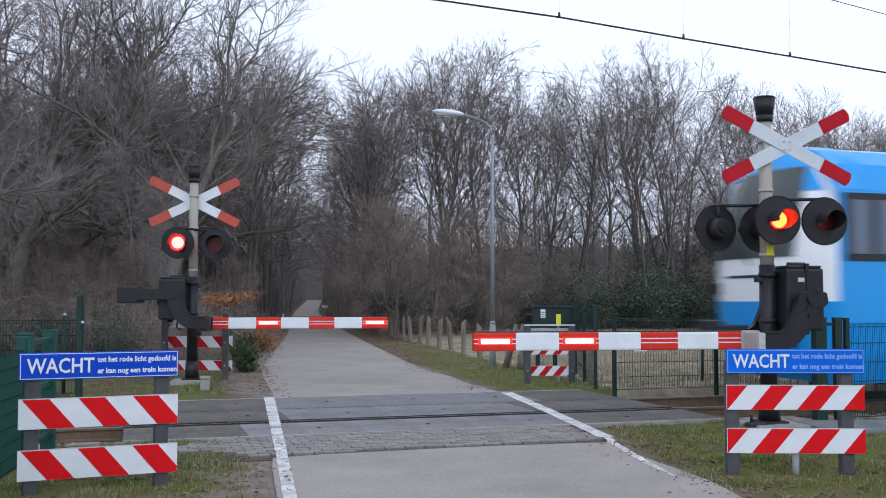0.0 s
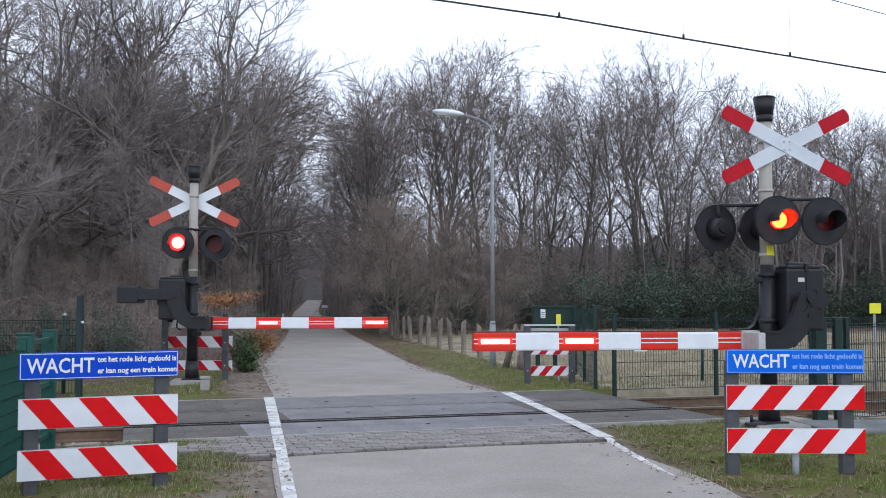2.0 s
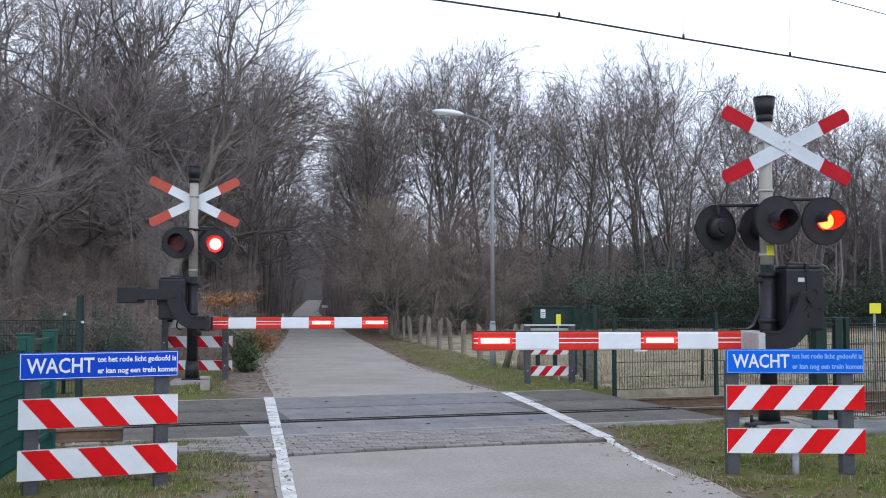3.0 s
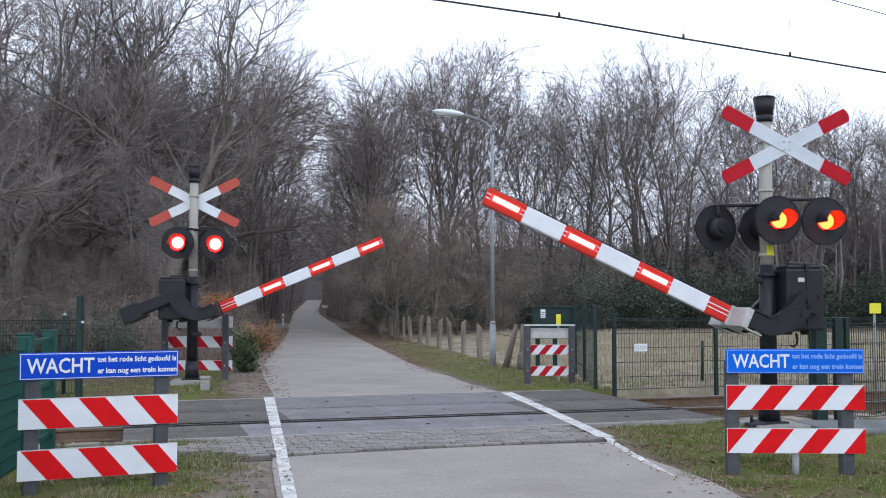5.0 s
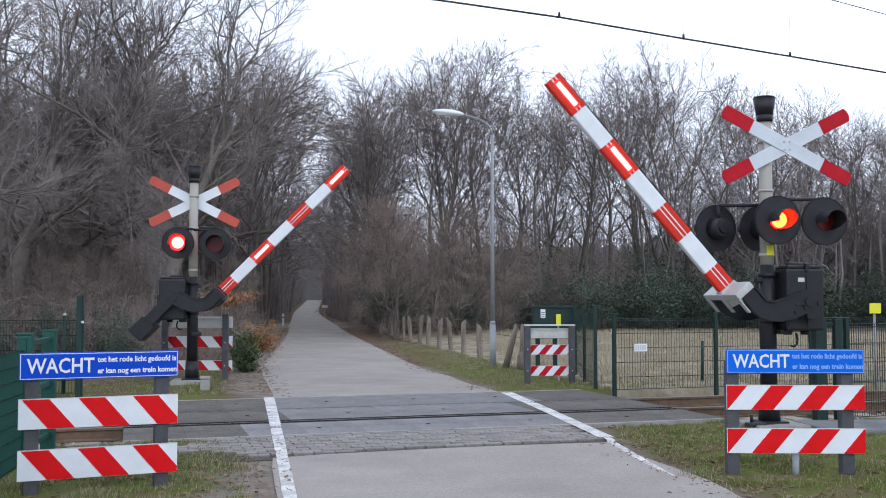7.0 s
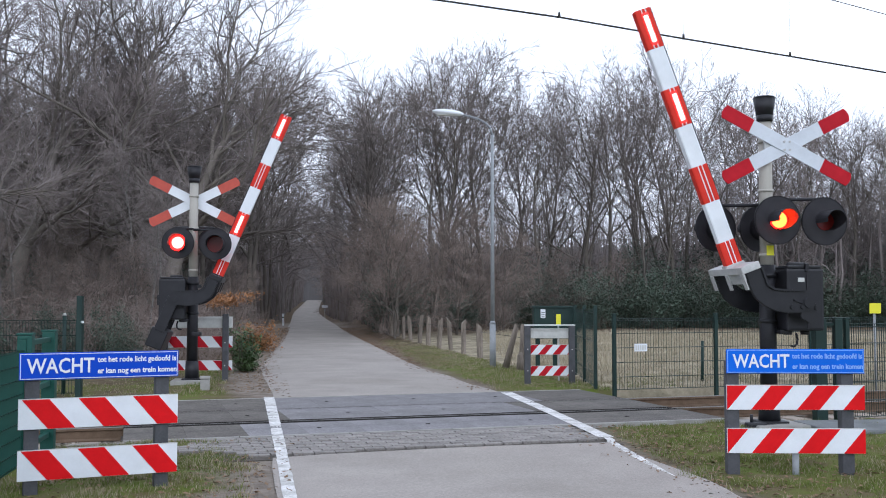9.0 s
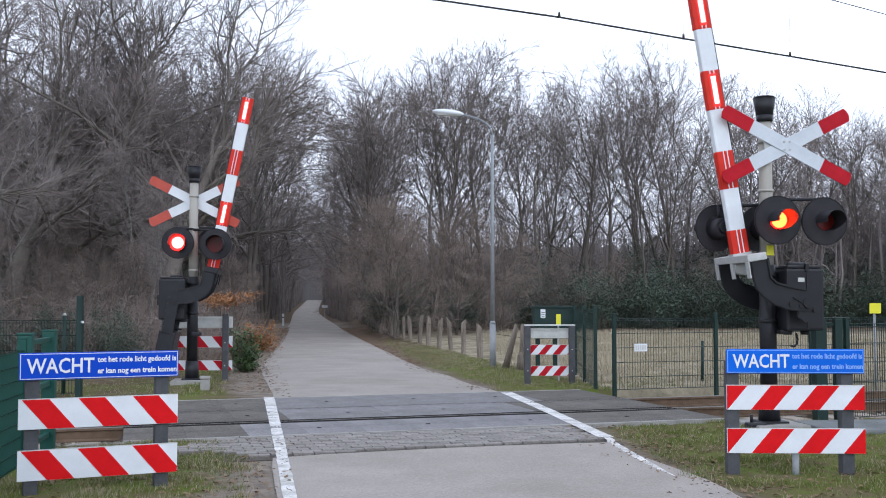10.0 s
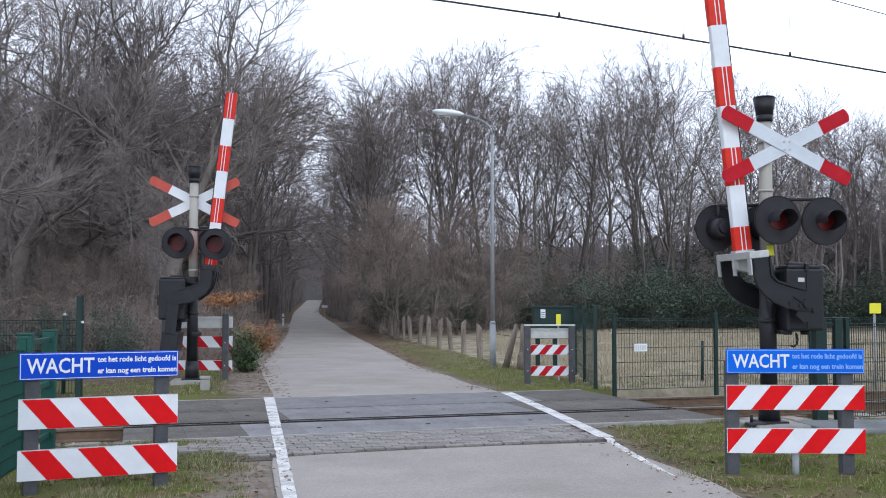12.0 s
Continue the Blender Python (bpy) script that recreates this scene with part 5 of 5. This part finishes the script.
# brown shrub trees before the wood edge
rng.seed(78)
SHRUB = dict(seed=41, height=5.8, spread=2.7, radius=0.06, first=0.06, counts=(7, 8, 6, 6), wiggle=0.28, forks=3, wide=58, low=0.5, middle=0.5, up=0.03, twig=0.0045, droop=0.1, trunk=0.8)
shrub = tree("shrub_tree", SHRUB, "dense twiggy brown shrub tree at the field edge", "tree", at(-1.5, 41, 0), "twiggy shrubs", twig=BROWNTWIG)
scatter(shrub, [(-2.0, 42.5, 1.05), (0.6, 46, 1.12), (-2.6, 48, 1.25), (2.8, 50, 0.95), (-3.6, 54, 1.3), (5.6, 54, 0.8), (-9.6, 30, 0.62), (-11.8, 27.5, 0.68), (-7.9, 37, 0.6), (-15.0, 26, 0.72), (9.5, 58, 0.8), (15.5, 58, 0.75), (21, 58.5, 0.75), (26, 58.5, 0.75), (-18.5, 29, 0.85), (-20, 35, 1.0), (-13, 36, 0.9)])

BIRCHES = dict(seed=51, height=12, spread=1.7, radius=0.085, first=0.4, counts=(12, 6, 5, 7), wiggle=0.14, wide=42, twig=0.005, droop=0.12)
birch = tree("birch_tree", BIRCHES, "slender white-barked birch at the wood edge", "tree", at(-8, 28), "birches", bark=BIRCH)
scatter(birch, [(-8.05, 27.8, 0.5), (-12.0, 28.5, 0.72), (-13.0, 30, 0.7), (-9.3, 31, 0.6), (-7.2, 26, 0.42)])


def leafy(name, seed, size, count, leaf, material, label, m, group="", flat=1.0, stems=14):
    """A bush: stems and many folded leaves round uneven clumps."""
    r = random.Random(seed)
    t = thing(name, label, "bush", group, m=m)
    sx, sy, sz = size
    st = Sticks()
    clumps = []
    for k in range(stems):
        a = r.uniform(0, 6.283)
        q = Vector((math.cos(a) * sx * r.uniform(0.2, 0.85), math.sin(a) * sy * r.uniform(0.2, 0.85), sz * (r.uniform(0.35, 0.92) if flat > 0.5 else r.uniform(0.82, 0.98))))
        p0 = Vector((q.x * 0.12, q.y * 0.12, -0.1))
        st.add([p0, p0.lerp(q, 0.5) + Vector((r.uniform(-0.1, 0.1), r.uniform(-0.1, 0.1), 0.05)), q], [0.02, 0.013, 0.004], 4)
        for f in (0.45, 0.7, 1.0) if flat > 0.5 else (0.9, 0.97, 1.0):
            clumps.append((p0.lerp(q, f), 0.24 + 0.2 * r.random()))
    ob = new("woody_base", st.mesh("woody_base", BARK))
    ob.parent = t
    verts, faces = [], []
    for k in range(count):
        c, w = r.choice(clumps)
        p = c + Vector((r.gauss(0, 0.5) * w * sx, r.gauss(0, 0.5) * w * sy, r.gauss(0, 0.4) * w * sz * flat))
        p.z = max(p.z, 0.03)
        d = Vector((r.uniform(-1, 1), r.uniform(-1, 1), r.uniform(-0.6, 0.6))).normalized()
        u = d.cross(Vector((r.uniform(-0.5, 0.5), r.uniform(-0.5, 0.5), 1))).normalized()
        s = leaf * r.uniform(0.6, 1.3)
        b = len(verts)
        up = d.cross(u) * s * 0.12
        verts += [tuple(p - d * s), tuple(p + u * s * 0.42 + up), tuple(p + d * s), tuple(p - u * s * 0.42 + up)]
        faces += [(b, b + 1, b + 2), (b, b + 2, b + 3)]
    me = bpy.data.meshes.new("foliage")
    me.from_pydata(verts, [], faces)
    me.materials.append(material)
    ob = new("foliage", me)
    ob.parent = t
    return t


green = leafy("evergreen_bush", 61, (1.9, 1.5, 2.6), 6200, 0.062, EVERGREEN, "dark evergreen bush under the bare trees", pose(0, 0, 0), "evergreen undergrowth")
scatter(green, [(4.4, 54, 0.9), (7.6, 57, 1.1), (10.2, 56, 1.0), (13.6, 58, 1.2), (16.5, 57, 1.1), (19.8, 58, 1.25), (22.6, 57, 1.0), (25.5, 58, 1.1), (28.8, 57, 1.0), (32, 58, 1.1), (1.0, 53, 0.9), (-2.0, 51, 1.0), (-1.6, 60, 1.2),
                (5.0, 55.5, 1.15), (8.0, 54.5, 1.2), (11.2, 55, 1.3), (14.4, 55.5, 1.25), (17.6, 56, 1.3), (20.8, 56.5, 1.25), (24.2, 57, 1.3), (12, 63, 1.9), (18, 64, 2.0), (24, 64, 1.9), (6.5, 64, 1.8), (30, 65, 1.9), (-9.3, 24.5, 0.55), (-10.6, 23.5, 0.55), (-7.7, 24.4, 0.42), (-8.6, 26, 0.55), (-12.2, 25, 0.6), (-15.8, 26.5, 0.8), (-3.2, 66, 1.5), (-13.4, 48, 1.3), (-19, 45, 1.4), (-24, 52, 1.7), (27, 61, 1.7), (33, 62, 1.8), (21.5, 61, 1.5)])
leafy("beech_bush", 62, (0.72, 0.65, 0.95), 3400, 0.05, BEECH, "low beech bush with dry orange-brown leaves", pose(-5.75, 31, 0))
leafy("beech_sapling", 63, (0.8, 0.7, 1.75), 1300, 0.045, BEECH, "young beech sapling holding flat layers of dry leaves", pose(-6.1, 29, 0.1), flat=0.25, stems=9)
leafy("laurel_bush", 64, (0.5, 0.45, 0.92), 1500, 0.055, IVY, "glossy green laurel bush behind the barrier", pose(-4.32, 22.2, 0))
leafy("ivy_bush", 65, (1.3, 1.2, 3.2), 4200, 0.09, EVERGREEN, "ivy-clad stump beside the road", pose(-2.95, 51, 0))

# deep wood: countless thin stems and twigs behind the trees that stand singly
st = Sticks()
r = random.Random(71)
for k in range(3000):
    y = 78 + 85 * r.random() ** 1.2 if k < 2200 else r.uniform(56, 80)
    x = r.uniform(-0.62, 0.56) * y if k < 2200 else road_x(y) - r.uniform(4, 34) if k < 2700 else r.uniform(17, 38)
    if abs(x - road_x(y)) < 2.6 + 3 * r.random():
        continue
    h = r.uniform(5, 12) if x > road_x(y) else r.uniform(7, 14)
    p = Vector((x, y, rise(y) - 0.1))
    st.add([p, p + Vector((r.uniform(-0.5, 0.5), 0, h * 0.5)), p + Vector((r.uniform(-1, 1), 0, h))], [0.13, 0.08, 0.0], 4)
    for j in range(26):
        f = r.uniform(0.12, 0.95)
        q = p + Vector((0, 0, h * f))
        a = r.uniform(0, 6.283)
        ln = r.uniform(1.0, 2.6)
        e1 = q + Vector((math.cos(a) * ln, math.sin(a) * ln, ln * r.uniform(0.2, 1.0)))
        st.twig(q, e1, 0.03)
        for i in range(3):
            a1 = q.lerp(e1, r.uniform(0.3, 0.9))
            st.twig(a1, a1 + Vector((r.uniform(-0.8, 0.8), r.uniform(-0.8, 0.8), r.uniform(-0.1, 0.8))), 0.012)
for k in range(700):
    y = 82 + 125 * r.random() ** 0.8
    x = road_x(y) + r.choice((-1, 1)) * (2.3 + abs(r.gauss(0, 1.4)))
    h = r.uniform(5, 13)
    p = Vector((x, y, rise(y) - 0.1))
    st.add([p, p + Vector((r.uniform(-0.5, 0.5), 0, h * 0.5)), p + Vector((r.uniform(-1.5, 1.5), 0, h))], [0.12, 0.08, 0.0], 4)
    for j in range(14):
        q = p + Vector((0, 0, h * r.uniform(0.25, 0.95)))
        a = r.uniform(0, 6.283)
        ln = r.uniform(0.8, 2.4)
        st.twig(q, q + Vector((math.cos(a) * ln, math.sin(a) * ln, ln * r.uniform(0.1, 0.9))), 0.03)
for k in range(300):
    y = r.uniform(58, 200)
    side = r.choice((-1, 1))
    q = Vector((road_x(y) + side * r.uniform(2.2, 5), y, rise(y) + r.uniform(3.4, 12)))
    e1 = q + Vector((-side * r.uniform(1, 3), r.uniform(-1, 1), r.uniform(0.2, 1.5)))
    e2 = q + Vector((-side * r.uniform(2, 5.5), r.uniform(-1, 1), r.uniform(-0.5, 2.0)))
    st.add([q, e1, e2], [0.06, 0.04, 0], 3)
    for i in range(18):
        a1 = q.lerp(e1, r.random()) if i % 2 else e1.lerp(e2, r.random())
        b1 = a1 + Vector((r.uniform(-1, 1), r.uniform(-0.6, 0.6), r.uniform(-0.7, 0.9)))
        st.twig(a1, b1, 0.012)
        st.twig(a1.lerp(b1, 0.5), a1.lerp(b1, 0.5) + Vector((r.uniform(-0.6, 0.6), r.uniform(-0.4, 0.4), r.uniform(-0.5, 0.6))), 0.008)
tagged(new("deep_wood", st.mesh("deep_wood", TWIG)), "dense brown mass of far bare stems", "wood", kind="stuff")

# low brown undergrowth of stems
st = Sticks()
r = random.Random(72)
for k in range(7000):
    if k % 3:
        y = r.uniform(24, 60)
        x = road_x(y) - r.uniform(2.9, 6 + y * 0.36)
        h = r.uniform(0.5, 2.2) * (0.5 if x > road_x(y) - 3.6 else 1)
    else:
        y = r.uniform(58, 74)
        x = r.uniform(-3, 34)
        h = r.uniform(0.8, 3.4)
    p = Vector((x, y, -0.05))
    tip = p + Vector((r.uniform(-0.8, 0.8), r.uniform(-0.5, 0.5), h))
    st.add([p, p.lerp(tip, 0.5) + Vector((r.uniform(-0.2, 0.2), 0, 0.1)), tip], [0.010, 0.007, 0], 3)
    for j in range(5):
        q = p.lerp(tip, r.uniform(0.3, 0.95))
        e1 = q + Vector((r.uniform(-0.6, 0.6), r.uniform(-0.4, 0.4), r.uniform(-0.1, 0.5)))
        st.twig(q, e1, 0.008)
        for i in range(2):
            st.twig(q.lerp(e1, 0.6), e1 + Vector((r.uniform(-0.3, 0.3), r.uniform(-0.3, 0.3), r.uniform(-0.2, 0.3))), 0.005)
tagged(new("undergrowth", st.mesh("undergrowth", BROWNTWIG)), "tangled brown bramble and brushwood", "undergrowth", kind="stuff")


def far_backdrop():
    bm = bmesh.new()
    rows = []
    for k in range(961):
        a = radians(-70 + 140 * k / 960)
        x, y = 210 * math.sin(a), 210 * math.cos(a)
        h = 13 + noise.noise((k * 0.09, 0, 0)) * 3 + noise.noise((k * 0.5, 5, 0)) * 1.8
        rows.append((bm.verts.new((x, y, -2)), bm.verts.new((x, y, h))))
    for q, w in zip(rows, rows[1:]):
        bm.faces.new((q[0], w[0], w[1], q[1]))
    hazy = mat("distant_wood_haze", (0.09, 0.082, 0.08), (0.16, 0.148, 0.145), 0.3, 1, 0, 0, 2.5, stretch=(1, 1, 0.15))
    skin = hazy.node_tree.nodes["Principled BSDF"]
    # Faint bluish emission stands in for aerial haze over the far trees.
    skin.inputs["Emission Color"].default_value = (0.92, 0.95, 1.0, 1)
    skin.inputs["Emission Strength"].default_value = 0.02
    tagged(new("backdrop", mats(to_mesh("backdrop", bm), hazy)), "distant brown edge of the forest, faintly glowing for haze", "distant wood", kind="structure")


far_backdrop()


# ---- grass and litter ----
def blades(name, material, places, height, width, label, seed, category="grass"):
    r = random.Random(seed)
    v, f = [], []
    for x, y in places:
        z = ground_z(x, y)
        h = height * r.uniform(0.5, 1.4) * max(0.45, 1.0 + 1.3 * noise.noise((x * 2.4, y * 2.4, 51.0)))
        a = r.uniform(0, 6.283)
        lx, ly = r.uniform(-0.7, 0.7) * h, r.uniform(-0.7, 0.7) * h
        b = len(v)
        w = width * r.uniform(0.7, 1.3)
        v += [(x - math.cos(a) * w, y - math.sin(a) * w, z - 0.01), (x + math.cos(a) * w, y + math.sin(a) * w, z - 0.01), (x + lx, y + ly, z + h)]
        f.append((b, b + 1, b + 2))
    me = bpy.data.meshes.new(name)
    me.from_pydata(v, [], f)
    me.materials.append(material)
    tagged(new(name, me), label, category, kind="stuff")


def sample(count, x0, x1, y0, y1, seed, which, low=0.35):
    r = random.Random(seed)
    out = []
    while len(out) < count:
        x, y = r.uniform(x0, x1), r.uniform(y0, y1)
        zn = zone(x, y)
        tuft = noise.noise((x * 2.4, y * 2.4, 51.0)) + 0.6 * noise.noise((x * 7.0, y * 7.0, 57.0))
        if r.random() < zn[which] - low + 0.2 and (tuft > -0.05 or r.random() < 0.22) and abs(x - road_x(y)) > road_half(y) + 0.15 and zn[which] > low:
            p = Vector((x, y, 0)).dot(TN)
            s = Vector((x, y, 0)).dot(TU)
            if not (11.4 < p < 16.1 and -0.2 < s < 7.5):
                out.append((x, y))
    return out


blades("verge_grass", GRASSG, sample(42000, 1.8, 6.5, 7.2, 13, 1, 0) + sample(24000, -4.5, -1.2, 6.8, 12.2, 2, 0) + sample(12000, 0.4, 6, 16.8, 24, 3, 0) + sample(9000, -3, 2, 23, 38, 8, 0) + sample(9000, -6.5, -2.6, 16.5, 23, 4, 0), 0.034, 0.0036, "short winter grass on the verges", 5)
blades("verge_straw", GRASSD, sample(6000, 1.8, 6.5, 7.2, 13, 11, 0, 0.2) + sample(8000, -4.5, -1.2, 6.8, 12.2, 12, 0, 0.2) + sample(4000, 0.4, 6, 16.8, 24, 13, 0, 0.2) + sample(6000, -3, 2, 23, 38, 9, 0, 0.15) + sample(2500, -6.5, -2.6, 16.5, 23, 10, 0, 0.2), 0.04, 0.004, "dead straw among the verge grass", 6)
blades("field_grass", GRASSD, sample(30000, 1.6, 16, 18, 50, 14, 1), 0.13, 0.012, "pale dry grass of the winter field", 7)


def litter():
    r = random.Random(81)
    v, f = [], []
    for k in range(15000):
        side = r.random()
        if side < 0.35:
            y = r.uniform(17, 60)
            x = road_x(y) - road_half(y) - abs(r.gauss(0, 0.9)) - 0.02
        elif side < 0.75:
            y = r.uniform(24, 60)
            x = road_x(y) + road_half(y) + abs(r.gauss(0, 0.7)) + 0.02
        elif side < 0.9:
            y = r.uniform(7.2, 12.5)
            x = road_x(y) + (1.8 + abs(r.gauss(0, 1.4))) * r.choice((-1, 1))
        else:
            y = r.uniform(7, 60)
            x = road_x(y) + r.choice((-1, 1)) * (1.8 - abs(r.gauss(0, 0.15)))
        if 11.3 < Vector((x, y, 0)).dot(TN) < 16.1:
            continue
        z = max(ground_z(x, y), 0.004 if abs(x - road_x(y)) < road_half(y) + 0.1 else -1) + 0.012
        a, s = r.uniform(0, 6.283), r.uniform(0.015, 0.04)
        c, d = math.cos(a) * s, math.sin(a) * s
        b = len(v)
        v += [(x - c, y - d, z), (x + d * 0.5, y - c * 0.5, z + r.uniform(0, 0.015)), (x + c, y + d, z + r.uniform(0, 0.02)), (x - d * 0.5, y + c * 0.5, z + r.uniform(0, 0.015))]
        f += [(b, b + 1, b + 2), (b, b + 2, b + 3)]
    me = bpy.data.meshes.new("leaf_litter")
    me.from_pydata(v, [], f)
    me.materials.append(DRYLEAF)
    tagged(new("leaf_litter", me), "scattered brown fallen leaves along the road", "leaves", kind="stuff")


litter()


build_pavers()


def motions():
    # The train leaves to the right along the track.
    turn = Matrix.Rotation(TA, 4, "Z")

    def train_at(t):
        return Matrix.Translation(tp(9.0 + 14.5 * t, TRACK, 0.01)) @ turn
    walk(TRAIN, [(t, train_at(t)) for t in (0.0, 1.0, 3.0, 6.0, 9.0, 12.0)])
    # The booms rise about their pivots; degrees above the lowered place.
    near = [(0, 0), (2.95, 0), (3.2, 1.6), (3.5, 5.2), (4.8, 22.5), (5.0, 25.2), (5.5, 31.4), (6.0, 37.6), (6.5, 43.4), (7.0, 49.0), (7.2, 51.2), (8.0, 59.5), (8.8, 67.5), (9.0, 69.8), (9.5, 75.3), (10.0, 80.8), (10.25, 83.6), (10.4, 84.1), (12, 84.1)]
    far = [(0, 0), (3.15, 0), (3.4, 2.0), (4.8, 20.2), (5.0, 22.8), (5.5, 28.4), (6.0, 34.4), (6.5, 40.0), (7.0, 45.6), (7.2, 47.8), (8.0, 56.8), (8.8, 65.4), (9.0, 67.6), (9.5, 73.2), (10.0, 79.1), (10.3, 82.9), (10.45, 83.7), (12, 83.7)]
    for boom, rows, pivot in zip(BOOMS, (near, far), (1.55, 1.60)):
        walk(boom, [(t, pose(0.26, 0, pivot, 0, a, 0)) for t, a in rows])
    # The lamps blink in turn, imitated by sliding their always-glowing faces out and back behind the opaque lens or
    # into the beam: the second phase is lit for 0.29 s out of every 0.668 s, the first for the rest; all go dark after
    # 10.15 s.
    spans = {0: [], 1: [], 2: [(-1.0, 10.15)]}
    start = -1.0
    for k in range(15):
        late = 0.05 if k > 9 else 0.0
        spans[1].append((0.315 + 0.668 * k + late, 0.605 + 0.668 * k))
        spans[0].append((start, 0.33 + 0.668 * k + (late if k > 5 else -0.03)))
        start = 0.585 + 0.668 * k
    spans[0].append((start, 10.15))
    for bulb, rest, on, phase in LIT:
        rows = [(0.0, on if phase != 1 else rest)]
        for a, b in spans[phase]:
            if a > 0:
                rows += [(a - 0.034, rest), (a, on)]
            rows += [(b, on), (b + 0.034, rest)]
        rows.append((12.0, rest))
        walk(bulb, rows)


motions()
